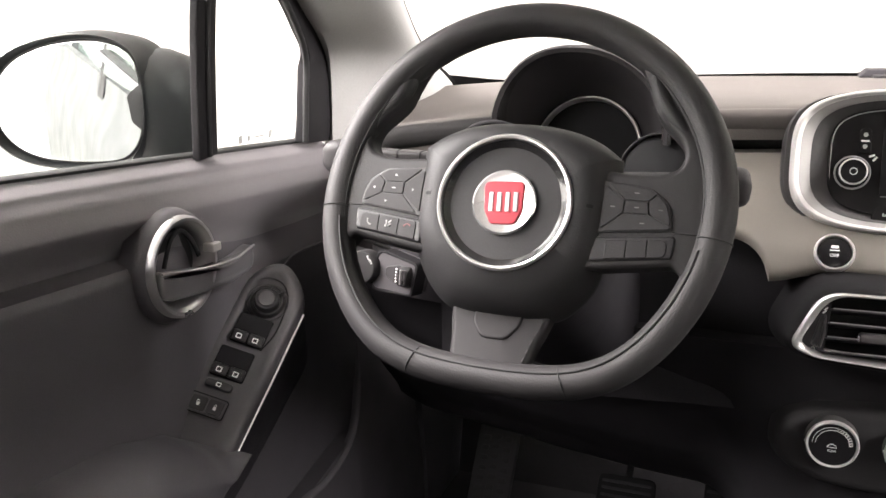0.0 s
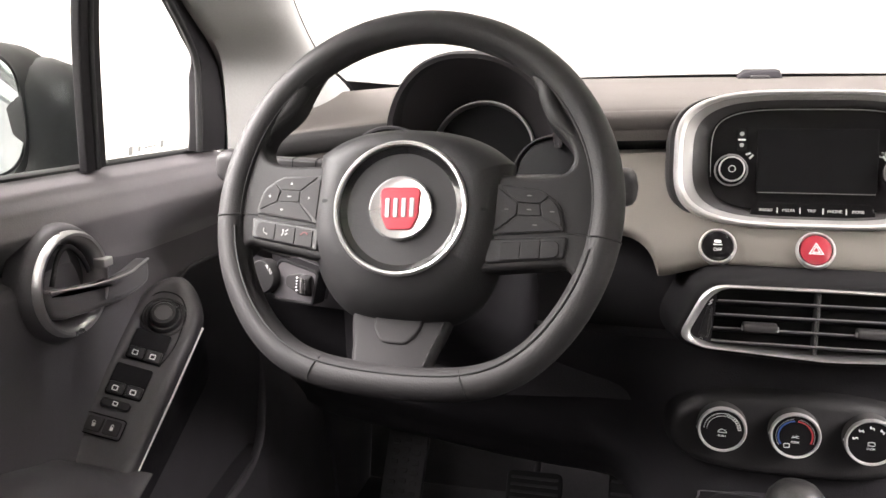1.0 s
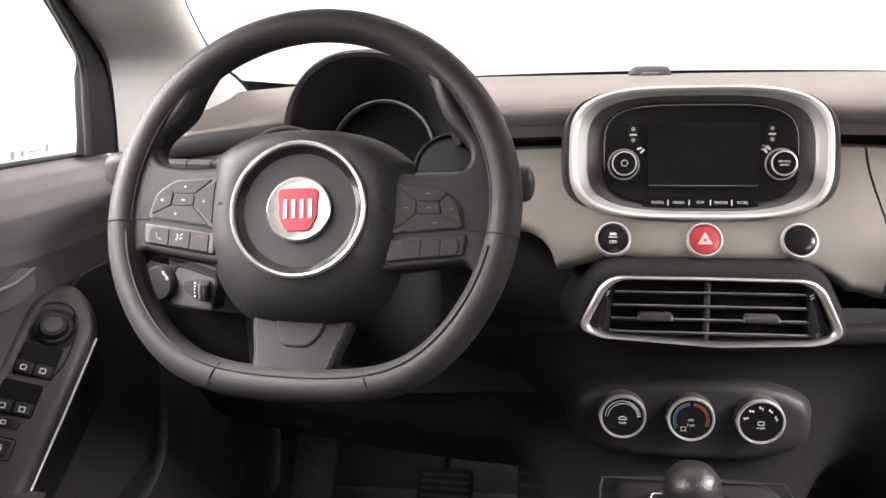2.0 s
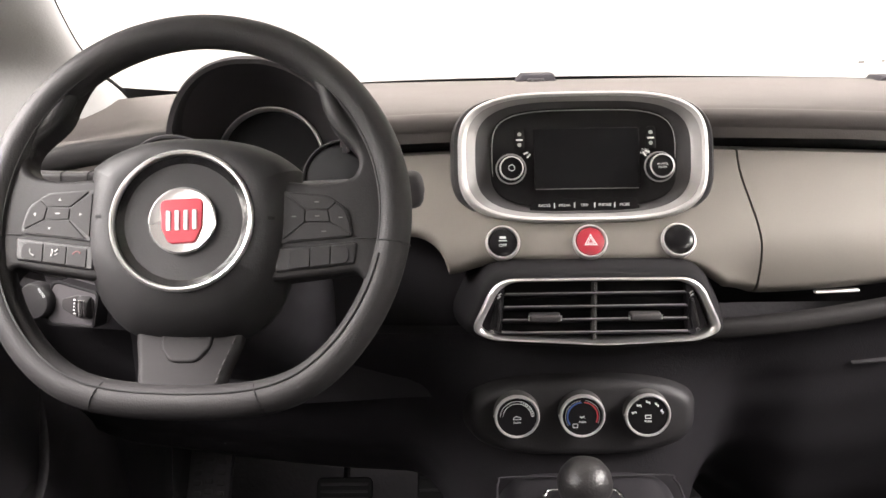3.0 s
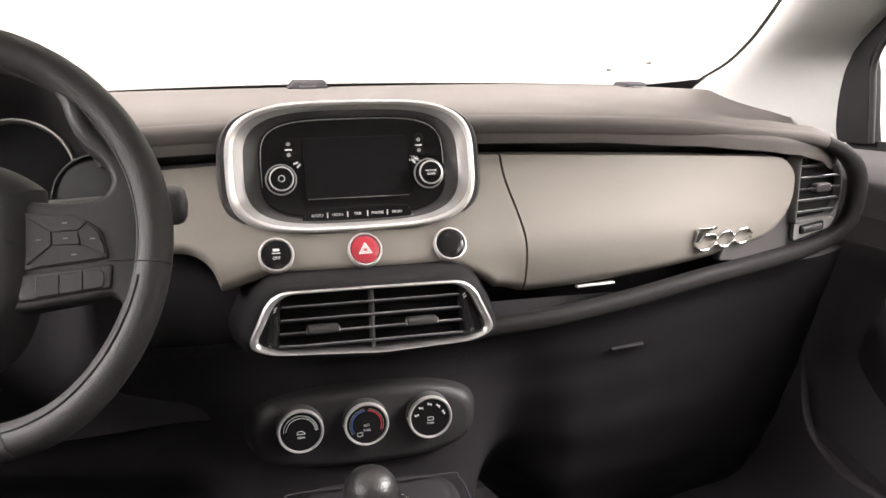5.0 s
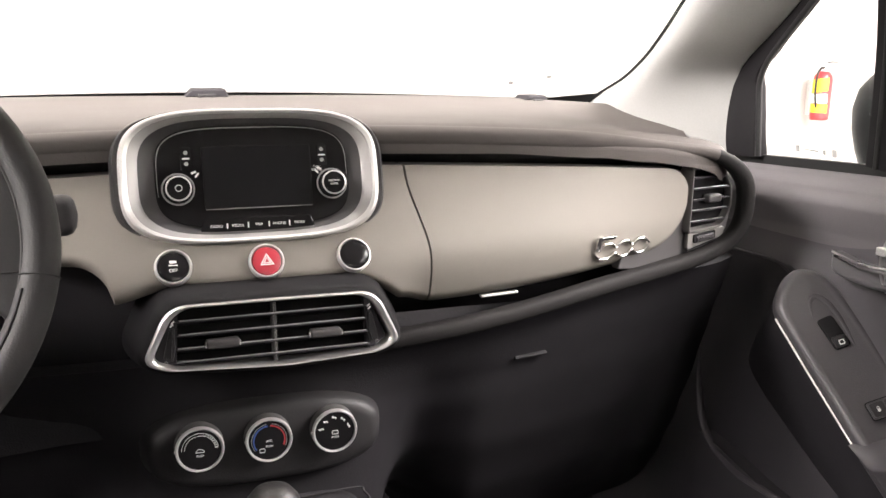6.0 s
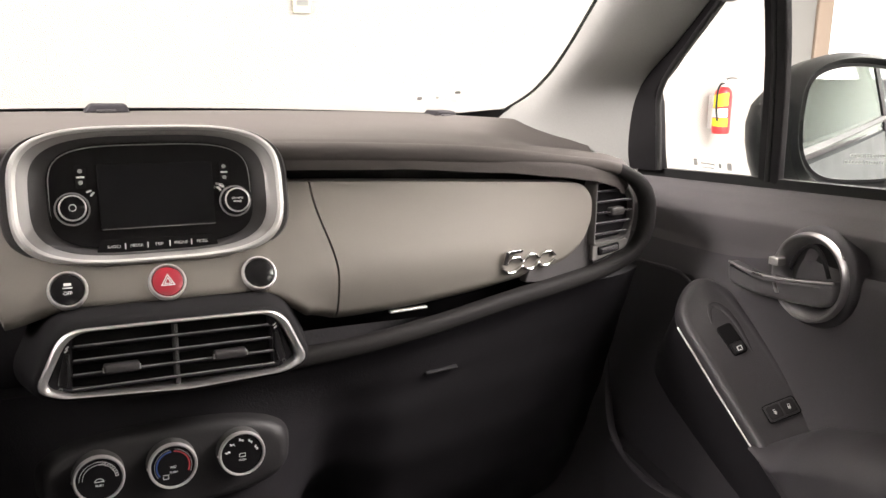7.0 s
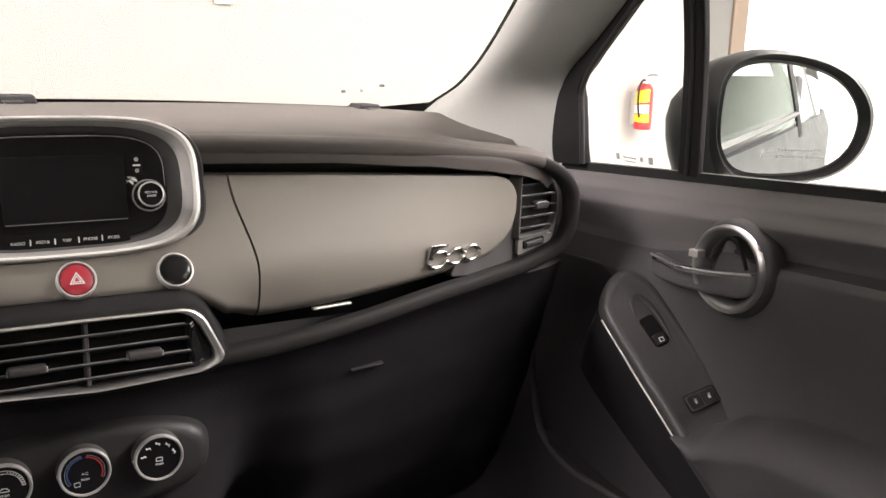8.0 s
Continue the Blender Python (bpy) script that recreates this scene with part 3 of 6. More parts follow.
def end_vent(s):
    v = thing("side_vent", "black side air vent, slats with added edge glints, and a tab", "air vent", (s * 0.612, 0.07, 0.98), group="side vents")
    turn = s * 13
    m = face(s * 0.612, fy(0.612) + 0.002, 1.030, 0, turn)
    flip = Matrix.Diagonal((s, 1, 1, 1))
    hole = fillet([(-0.040, -0.040), (0.026, -0.037), (0.040, -0.014), (0.040, 0.016), (0.020, 0.045), (-0.040, 0.047)], [0.004, 0.02, 0.03, 0.03, 0.035, 0.006], 7)
    part("bezel", frame_ring(hole, [(-0.003, -0.02), (-0.003, -0.002), (-0.001, 0.001), (0.0015, 0.0005), (0.003, -0.004), (0.004, -0.02)], m @ flip), CHARCOAL, v)
    part("duct", plate(hole, 0.003, m @ flip @ Matrix.Translation((0, 0, -0.009)), 0.0005), WELL, v)
    for k in range(5):
        h = 0.033 - 0.0150 * k
        x1 = 0.037 - 0.020 * max(0, h / 0.045) ** 2 - 0.008 * max(0, -h / 0.04) ** 2
        slat = part("slat", plate(rrect(x1 + 0.038, 0.014, 0.003), 0.0022, m @ flip @ Matrix.Translation(((x1 - 0.038) / 2, h, -0.006)) @ pose(0, 0, 0, -102), 0.0008), BLACK, v, "thin black slat")
        # Bright strip in place of the highlight along the black slat's edge.
        part("slat_glint", plate(rrect(x1 + 0.036, 0.0011 if k == 2 else 0.0024, 0.0005), 0.003, m @ flip @ Matrix.Translation(((x1 - 0.038) / 2, h, -0.0015)), 0.0005), VENTRIM, slat, "bright strip for the glint on the front edge")
    part("tab", plate(rrect(0.028, 0.011, 0.005), 0.010, m @ flip @ Matrix.Translation((0.004, 0.0035, 0.004)), 0.003), TABMAT, v, "small sliding tab")
    low = fillet([(-0.040, -0.016), (0.030, -0.003), (0.036, 0.010), (-0.040, 0.008)], 0.004)
    p = part("lower_plate", plate(low, 0.006, face(s * 0.612, fy(0.612) + 0.0035, 0.981, 0, turn) @ flip, 0.001), PLATE, v, "light grey plate with the vent wheel")
    part("seam", sweep([face(s * 0.612, fy(0.612) + 0.003, 0.981, 0, turn) @ flip @ Vector(q) for q in ((-0.040, -0.0165, 0), (-0.005, -0.010, 0), (0.030, -0.0035, 0))], disc(0.0009), (0, 1, 0)), WELL, p)
    part("wheel_well", plate(rrect(0.043, 0.012, 0.003), 0.004, face(s * 0.604, fy(0.604) + 0.001, 0.981, 0, turn) @ flip @ pose(0, 0, 0, 0, 0, 4), 0.0008), WELL, p)
    part("thumb_wheel", plate(rrect(0.036, 0.008, 0.002), 0.006, face(s * 0.604, fy(0.604) - 0.002, 0.9805, 0, turn) @ flip @ pose(0, 0, 0, 0, 0, 4), 0.0025), DARK, p)
    return v


dashboard()
glovebox()
end_vent(1)
end_vent(-1)


# ---------------------------------------------------------------- radio
def radio():
    r = thing("radio", "car radio with dark screen and two knobs in a silver bezel", "car radio", (0, 0.05, 1.02))
    m = face(-0.0005, 0.0285, 1.0927, 15)
    def moulding(name, rows, mat, label):
        bm = bmesh.new()
        loops = [[m @ Vector((x, y, h)) for x, y in oval(a - 0.0055, b - 0.0038, p, 120, -0.0045, 0.0018)] for a, b, p, h in rows]
        rings(bm, loops + [loops[0]], False, False)
        part(name, bm, mat, r, label)
    moulding("housing", ((0.1500, 0.0790, 3.6, -0.075), (0.1510, 0.0780, 3.6, -0.022), (0.1500, 0.0768, 3.6, -0.013), (0.1470, 0.0760, 3.6, -0.009), (0.1420, 0.0750, 3.6, -0.009), (0.1380, 0.0720, 3.6, -0.075)), STACK, "black plastic housing")
    moulding("bezel", ((0.1442, 0.0778, 3.6, -0.024), (0.1430, 0.0764, 3.6, -0.012), (0.1415, 0.0752, 3.6, -0.003), (0.1395, 0.0739, 3.6, 0.0015), (0.1370, 0.0722, 3.6, 0.0022), (0.1340, 0.0700, 3.5, 0.0006), (0.1335, 0.0698, 3.5, -0.001), (0.1385, 0.0740, 3.5, -0.020)), CHROME, "satin silver bezel")
    moulding("bezel_step", ((0.1345, 0.0706, 3.5, 0.0000), (0.1330, 0.0694, 3.5, -0.0008), (0.1270, 0.0672, 3.5, -0.0035), (0.1235, 0.0655, 3.5, -0.0062), (0.1225, 0.0650, 3.5, -0.0075), (0.1330, 0.0690, 3.5, -0.016)), SATIN, "grey satin inner step of the bezel")
    moulding("inner_frame", ((0.1240, 0.0662, 3.5, -0.0060), (0.1225, 0.0648, 3.5, -0.0070), (0.1150, 0.0615, 3.6, -0.0100), (0.1070, 0.0580, 3.7, -0.0125), (0.1040, 0.0560, 3.7, -0.018), (0.1235, 0.0660, 3.5, -0.019)), INNER, "dark sloping inner frame")
    front = m @ Matrix.Translation((0, 0.0, -0.0095))
    body = oval(0.1025, 0.0540, 3.9, 96, -0.0035, 0.0022)
    part("backing", plate(oval(0.118, 0.058, 3.2, 96, -0.0045, 0.0018), 0.01, m @ Matrix.Translation((0, 0, -0.0125)), 0.001), CHARCOAL, r)
    panel = part("front_panel", plate(body, 0.006, front, 0.0015), GLOSS, r, "gloss black front panel")
    border = inset(anticlockwise(body), 0.0022)
    arc = [front @ Vector((x, y, 0.0004)) for x, y in border[-2:] + border[:52] if y > -0.006 * (x > 0) - 0.030 * (x < 0)]
    part("panel_line", sweep(arc, disc(0.0006), (0, -1, 0), sizes=lambda t: 0.2 + 0.8 * math.sin(math.pi * t) ** 0.5), GREYMARK, panel)
    part("button_strip", plate(fillet([(-0.062, -0.006), (0.062, -0.006), (0.056, 0.008), (-0.056, 0.008)], 0.004), 0.004, front @ Matrix.Translation((-0.003, -0.0508, 0.0004)), 0.0004), GLOSS, panel)
    part("screen", plate(rrect(0.115, 0.066, 0.002), 0.002, front @ Matrix.Translation((0, 0.0010, 0.0012)), 0.0004), SCREEN, panel, "switched-off dark screen")
    part("screen_edge", plate(rrect(0.113, 0.0009, 0.0003), 0.001, front @ Matrix.Translation((0, -0.0325, 0.0018)), 0.0002), DIMMARK, panel)
    for k, word in enumerate(("RADIO", "MEDIA", "TRIP", "PHONE", "MORE")):
        x = -0.047 + 0.022 * k
        lettering(word, 0.0042, front @ Matrix.Translation((x, -0.0506, 0.0008)), MARK, panel)
        if k:
            part("divider", plate(rrect(0.0012, 0.006, 0.0004), 0.001, front @ Matrix.Translation((x - 0.011, -0.0506, 0.0008)), 0.0002), MARK, panel)
    for s in (-1, 1):
        k = front @ Matrix.Translation((0.0785 if s > 0 else -0.0835, -0.0103, 0.0)) @ Matrix.Diagonal((0.9, 0.9, 1, 1))
        base = part("knob", lathe([(0.0195, 0), (0.0195, 0.004), (0.0185, 0.006), (0.0165, 0.0065), (0.0158, 0.005), (0.0152, 0.005), (0.0148, 0.017), (0.0138, 0.0185), (0.0, 0.0185)], k), GLOSS, r, "round knob with a silver ring")
        part("knob_ring", lathe([(0.0188, 0.0058), (0.0182, 0.0072), (0.0170, 0.0072), (0.0166, 0.0058)], k), SLAT, base)
        part("cap_ring", lathe([(0.0147, 0.0168), (0.0143, 0.0188), (0.0131, 0.0192), (0.0126, 0.0180)], k), CHROME, base)
        part("cap", lathe([(0.0127, 0.0175), (0.0125, 0.0188), (0.0, 0.0192)], k), GLOSS, base)
        if s < 0:
            part("power_mark", frame_ring(oval(0.0040, 0.0040, 2, 24), [(0, 0), (0, 0.0004), (0.0008, 0.0004), (0.0008, 0)], k @ Matrix.Translation((0, 0, 0.0192))), MARK, base)
        else:
            lettering("BROWSE", 0.0034, k @ Matrix.Translation((0, 0.0018, 0.0194)), MARK, base)
            lettering("ENTER", 0.0034, k @ Matrix.Translation((0, -0.0022, 0.0194)), MARK, base)
            lettering("TUNE", 0.0032, front @ Matrix.Translation((0.064, 0.0095, 0.0006)), MARK, panel)
            lettering("SCROLL", 0.0032, front @ Matrix.Translation((0.064, 0.0060, 0.0006)), MARK, panel)
        b = part("side_button", plate(fillet([(-0.0055, -0.0125), (0.0055, -0.0125), (0.0055, 0.010), (0.002, 0.0125), (-0.002, 0.0125), (-0.0055, 0.010)], 0.002), 0.003, front @ Matrix.Translation(((0.0700 if s > 0 else -0.0735), 0.0225, 0.0018)), 0.0006), GLOSS, r)
        part("mark", plate(rrect(0.0075, 0.0017, 0.0004), 0.001, front @ Matrix.Translation(((0.0700 if s > 0 else -0.0735), 0.0220, 0.0022)), 0.0002), MARK, b)
        for h in (0.0282, 0.0165):
            part("mark", lathe([(0.0022, 0), (0.0022, 0.0004), (0.0, 0.0004)], front @ Matrix.Translation(((0.0700 if s > 0 else -0.0735), h, 0.0018)), 12), GREYMARK, b)
        for k2, a in ((0, 20), (1, 50)):
            part("mark", plate(rrect(0.0055, 0.0020, 0.0005), 0.001, front @ Matrix.Translation((s * (0.0665 - 0.003 * k2), 0.0075 - 0.003 * k2, 0.0006)) @ pose(0, 0, 0, 0, 0, -s * a), 0.0002), MARK, panel)
    return r


def round_button(x, label, mat, kind):
    z = 1.0055
    b = thing("round_button", label, "button", (x, fascia_y(x, z), z), group="round dash buttons")
    m = face(x, fascia_y(x, z) - 0.001, z, 30, math.degrees(0.36 * x))
    part("ring", lathe([(0.0190, -0.01), (0.0190, 0.002), (0.0181, 0.0038), (0.0168, 0.0040), (0.0160, 0.002), (0.0158, -0.01)], m), CHROME, b, "satin silver ring")
    cap = part("cap", lathe([(0.0157, -0.006), (0.0157, 0.0010), (0.0150, 0.0026), (0.0120, 0.0038), (0.007, 0.0045), (0.0, 0.0047)], m), mat, b)
    top = m @ Matrix.Translation((0, 0, 0.0047))
    if kind == "hazard":
        for q, w in ((0.0085, 0.0010), (0.0048, 0.0008)):
            tri = [(q * math.sin(a), q * math.cos(a) - 0.001) for a in (0, 2 * math.pi / 3, 4 * math.pi / 3)]
            part("triangle", frame_ring(tri, [(0, -0.001), (0, 0.0003), (w, 0.0003), (w, -0.001)], top), MARK, cap)
    if kind == "skid":
        part("mark", plate(rrect(0.007, 0.003, 0.001), 0.001, top @ Matrix.Translation((0, 0.0045, 0)), 0.0002), MARK, cap)
        part("mark", plate(rrect(0.009, 0.0012, 0.0005), 0.001, top @ Matrix.Translation((0, 0.001, 0)), 0.0002), MARK, cap)
        lettering("OFF", 0.0048, top @ Matrix.Translation((0, -0.0045, 0)), MARK, cap)
    return b


radio()
round_button(-0.0945, "round gloss black button in a silver ring, skid symbol", GLOSS, "skid")
round_button(0.0, "round red hazard button in a silver ring", RED, "hazard")
round_button(0.0955, "round plain gloss black button in a silver ring", GLOSS, "plain")


# ---------------------------------------------------------------- middle vent, climate panel, shifter
def middle_vent():
    v = thing("middle_vent", "wide black slatted air vent in a satin silver frame", "air vent", (0.0, -0.04, 0.90))
    m = face(0.0, -0.046, 0.9415, 4)
    out, hole = vent_outline(), vent_opening()
    def between(w, h):
        return [m @ Vector((p[0] + (q[0] - p[0]) * w, p[1] + (q[1] - p[1]) * w, h)) for p, q in zip(out, hole)]
    bm = bmesh.new()
    rings(bm, [between(w, h) for w, h in ((0, -0.008), (0, -0.001), (0.10, 0.0010), (0.30, 0.0022), (0.60, 0.0020), (0.88, 0.0004), (1.0, -0.002), (1.0, -0.026))], False, False)
    part("frame", bm, VENTRIM, v, "satin silver frame")
    part("duct", plate(hole, 0.003, m @ Matrix.Translation((0, 0, -0.026)), 0.0005), WELL, v)
    for k in range(4):
        h = 0.0194 - 0.0141 * k
        w = 0.1915 + 0.0030 * k
        slat = part("slat", plate(rrect(w, 0.022, 0.002), 0.0020, m @ Matrix.Translation((0, h - 0.003, -0.0140)) @ pose(0, 0, 0, -112), 0.0008), BLACK, v, "thin black slat with a glint strip in front")
        # The slat's edge highlight, put in as a thin bright strip.
        part("slat_glint", plate(rrect(w - 0.004, 0.0010, 0.0004), 0.003, m @ Matrix.Translation((0, h + 0.0006, -0.0032)), 0.0005), SLAT, slat, "bright strip for the glint on the front edge")
    part("divider", plate(rrect(0.0045, 0.062, 0.001), 0.014, m @ Matrix.Translation((0.0, 0.0, -0.0045)), 0.0015), CHARCOAL, v)
    for s in (-1, 1):
        tab = part("tab", plate(rrect(0.034, 0.0090, 0.0042), 0.010, m @ Matrix.Translation((s * 0.0527, -0.0060, 0.001)), 0.003), TABMAT, v, "small sliding tab")
        side = fillet([(0.0985, 0.013), (0.1035, 0.012), (0.1110, -0.018), (0.1015, -0.0215), (0.0985, -0.008)], 0.002)
        w = part("thumb_wheel", plate([(s * x, y) for x, y in side], 0.014, m @ Matrix.Translation((0, 0, -0.004)), 0.0025), SWITCH, v)
        part("mark", plate(rrect(0.0042, 0.0014, 0.0004), 0.001, m @ Matrix.Translation((s * 0.1000, 0.0190, -0.0045)) @ pose(0, 0, 0, 0, 0, 40), 0.0002), MARK, w)
        part("mark", plate(rrect(0.0042, 0.0014, 0.0004), 0.001, m @ Matrix.Translation((s * 0.1010, 0.0160, -0.0045)) @ pose(0, 0, 0, 0, 0, 40), 0.0002), MARK, w)
        part("mark", frame_ring(oval(0.0019, 0.0022, 2, 16), [(0, 0), (0, 0.0004), (0.0007, 0.0004), (0.0007, 0)], m @ Matrix.Translation((s * 0.1085, -0.0215, -0.0045))), GREYMARK, w)
        part("end_plate", plate([(s * x, y) for x, y in fillet([(0.0945, 0.029), (0.1010, 0.027), (0.1200, -0.018), (0.1060, -0.0275), (0.0985, -0.0290)], 0.003)], 0.010, m @ Matrix.Translation((0, 0, -0.0085)), 0.001), BLACK, v)
        for e in (-1, 1):
            part("tab_tip", plate(rrect(0.0016, 0.0050, 0.0006), 0.003, m @ Matrix.Translation((s * 0.0527 + e * 0.0168, -0.0066, -0.0002)), 0.0005), VENTRIM, tab)
    return v


def climate_panel():
    c = thing("climate_panel", "dark oval heater panel with three silver-ringed knobs", "heater control", (0, 0.0, 0.75))
    m = face(-0.0060, 0.003, 0.8062, 2)
    shape = oval(0.130, 0.0485, 2.8, 96, 0.002, -0.010)
    bm = bmesh.new()
    rings(bm, [[m @ Vector((x, y, h)) for x, y in inset(anticlockwise(shape), d)] for d, h in ((-0.012, -0.06), (-0.006, -0.03), (0.0, -0.010), (0.003, -0.004), (0.008, -0.0004), (0.014, 0.0010))])
    part("panel", bm, PANEL, c)
    for k, x in enumerate((-0.0735, 0.0, 0.0735)):
        q = m @ Matrix.Translation((x, 0.0, 0.001))
        knob = part("knob", lathe([(0.0262, -0.003), (0.0258, 0.012), (0.0245, 0.014), (0.0, 0.014)], q), CHARCOAL, c, "round heater knob")
        part("knob_ring", lathe([(0.0258, 0.0115), (0.0256, 0.0148), (0.0245, 0.0163), (0.0230, 0.0158), (0.0224, 0.0138)], q), CHROME, knob, "satin silver ring")
        dial = part("dial", lathe([(0.0226, 0.0135), (0.0223, 0.0148), (0.0, 0.0150)], q), GLOSS, knob, "gloss black dial")
        top = q @ Matrix.Translation((0, 0, 0.0152))
        def arc(r, a0, a1, w, mat, n=20):
            path = [top @ Vector((r * math.cos(radians(a0 + (a1 - a0) * i / n)), r * math.sin(radians(a0 + (a1 - a0) * i / n)), 0)) for i in range(n + 1)]
            part("scale", sweep(path, [(-w, -0.0002), (w, -0.0002), (w, 0.0002), (-w, 0.0002)], top.to_3x3() @ Vector((0, 0, 1))), mat, dial)
        lettering("PUSH", 0.0034, top @ Matrix.Translation((0, -0.0068, 0)), MARK, dial)
        part("pointer", plate(rrect(0.003, 0.0022, 0.0005), 0.002, q @ Matrix.Translation((-0.0252, 0, 0.0135)), 0.0005), MARK, knob)
        if k == 0:
            arc(0.0190, 5, 178, 0.00022, MARK, 40)
            arc(0.0160, 5, 178, 0.00022, MARK, 40)
            for j in range(9):
                a = radians(4 + 9 * j)
                part("scale", plate(rrect(0.0033 - 0.0003 * j, 0.0009, 0.0002), 0.0006, top @ Matrix.Translation((0.0175 * math.cos(a), 0.0175 * math.sin(a), 0.0003)) @ pose(0, 0, 0, 0, 0, math.degrees(a)), 0.0001), MARK, dial)
            part("mark", frame_ring(fillet([(-0.005, -0.0015), (0.005, -0.0015), (0.004, 0.0008), (0.001, 0.0026), (-0.002, 0.0026), (-0.004, 0.0006)], 0.0006), [(0, 0), (0, 0.0003), (0.0006, 0.0003), (0.0006, 0)], top @ Matrix.Translation((0, -0.0015, 0))), MARK, dial)
        if k == 1:
            arc(0.0170, 95, 215, 0.0008, BLUE)
            arc(0.0170, -25, 85, 0.0008, REDMARK)
            arc(0.0192, 98, 215, 0.00022, GREYMARK)
            arc(0.0192, -25, 82, 0.00022, GREYMARK)
            lettering("A/C", 0.0040, top @ Matrix.Translation((0, -0.0008, 0)), MARK, dial)
            part("mark", frame_ring(rrect(0.006, 0.005, 0.001), [(0, 0), (0, 0.0003), (0.0006, 0.0003), (0.0006, 0)], top @ Matrix.Translation((-0.008, -0.011, 0))), MARK, dial)
        if k == 2:
            for a in (165, 130, 92, 55, 18):
                p = top @ Matrix.Translation((0.0165 * math.cos(radians(a)), 0.0165 * math.sin(radians(a)), 0.0003))
                part("mark", plate(fillet([(-0.0024, -0.0008), (0.0012, -0.0008), (0.0012, -0.0024), (0.0022, -0.0024), (0.0022, 0.0002), (-0.0008, 0.0004), (-0.0010, 0.0016), (-0.0024, 0.0020)], 0.0002, 2), 0.0006, p @ pose(0, 0, 0, 0, 0, (a - 92) * 0.5), 0.0001), MARK, dial)
            part("mark", frame_ring(rrect(0.007, 0.0045, 0.001), [(0, 0), (0, 0.0003), (0.0006, 0.0003), (0.0006, 0)], top @ Matrix.Translation((0, -0.0012, 0))), MARK, dial)
    return c


def console():
    c = thing("centre_console", "dark plastic centre console under the heater panel", "console", (0, -0.2, 0.32))
    def skin(u, v):
        a = math.pi * (u - 0.5) * 0.98
        w = 0.118 + 0.012 * v
        x = w * math.copysign(abs(math.sin(a)) ** 0.35, math.sin(a))
        top = 0.735 - 0.065 * ease(v * 1.8) - 0.02 * v
        z = 0.33 + (top - 0.33) * abs(math.cos(a)) ** 0.30
        return (x, -0.01 - 0.55 * v, z)
    part("body", sheet(skin, 40, 16, (0, 0, -0.01)), LOWER, c)
    edge = [(-0.104, -0.200, 0.700), (-0.104, -0.06, 0.7300), (-0.101, -0.028, 0.7345), (-0.090, -0.020, 0.7360), (0.0, -0.024, 0.7380), (0.088, -0.018, 0.7360), (0.097, -0.028, 0.7345), (0.100, -0.06, 0.7300), (0.100, -0.200, 0.700)]
    part("top_plate", sweep(smooth_path(edge, 6), disc(0.0013, 0.0009), (0, 0, 1)), BLACK, c, "raised edge of the gear plate")
    return c


def shifter():
    g = thing("gear_shifter", "gear lever with a round black leather knob", "gear lever", (-0.022, -0.145, 0.66))
    m = Matrix.Translation((-0.022, -0.140, 0.7925)) @ Matrix.Diagonal((1.03, 1.03, 1.0, 1.0))
    part("knob", lathe([(0.008, -0.050), (0.012, -0.030), (0.021, -0.016), (0.0260, -0.002), (0.0265, 0.006), (0.0240, 0.016), (0.0180, 0.024), (0.009, 0.0285), (0.0, 0.029)], m), KNOB, g)
    part("lever", lathe([(0.007, 0.0), (0.007, 0.10), (0.0, 0.10)], Matrix.Translation((-0.023, -0.138, 0.66))), CHROME, g)
    part("gate_trim", sweep(smooth_path([(-0.055, -0.20, 0.712), (-0.054, -0.075, 0.7345), (-0.051, -0.060, 0.737), (-0.043, -0.053, 0.738), (0.020, -0.053, 0.738), (0.028, -0.060, 0.737), (0.031, -0.075, 0.7345), (0.032, -0.20, 0.712)], 6), disc(0.0020), (0, 0, 1)), BRIGHT, g, "polished chrome gate trim")
    part("boot", lathe([(0.042, 0.0), (0.034, 0.02), (0.022, 0.045), (0.010, 0.07), (0.0, 0.07)], Matrix.Translation((-0.022, -0.145, 0.668))), LEATHER, g)
    return g


middle_vent()
climate_panel()
console()
shifter()


# ---------------------------------------------------------------- steering wheel
TILT = radians(24)
HUB_AT = Vector((-0.3733, -0.19 + 0.0275 * math.sin(TILT), 1.05 + 0.0275 * math.cos(TILT)))
WHEEL = Matrix.Translation(HUB_AT) @ pose(0, 0, 0, 90 - 24) @ pose(0, 0, 0, 0, 0, -1.5)


def rim_point(a, r=0.1727, n=0.0):
    x, y = r * math.sin(a), r * math.cos(a)
    shift = 0.001 + 0.0035 * ease((y + 0.10) / 0.16)
    if y < 0:
        low = 0.1595 * r / 0.1727
        y = -((abs(y) + 1e-6) ** -11 + low ** -11) ** (-1 / 11)
    return WHEEL @ Vector((x + shift, y, n))


def spoke_outline(s):
    inner = [(0.070, 0.0345), (0.088, 0.034), (0.110, 0.0325), (0.128, 0.0345), (0.1395, 0.039), (0.1445, 0.049), (0.1415, 0.0605), (0.133, 0.0705), (0.1245, 0.0785), (0.1165, 0.0890), (0.1115, 0.1035), (0.1060, 0.1165), (0.1005, 0.1270), (0.0955, 0.1360)]
    arc = [(0.178 * math.sin(radians(a)), 0.178 * math.cos(radians(a))) for a in (36, 42, 52, 62, 72, 82, 92, 100, 107)]
    low = [(0.158, -0.058), (0.146, -0.044), (0.128, -0.046), (0.070, -0.054)]
    smooth = [p[:2] for p in smooth_path([(x, y, 0) for x, y in inner + arc + low], 4)]
    return [(s * x, y) for x, y in smooth]


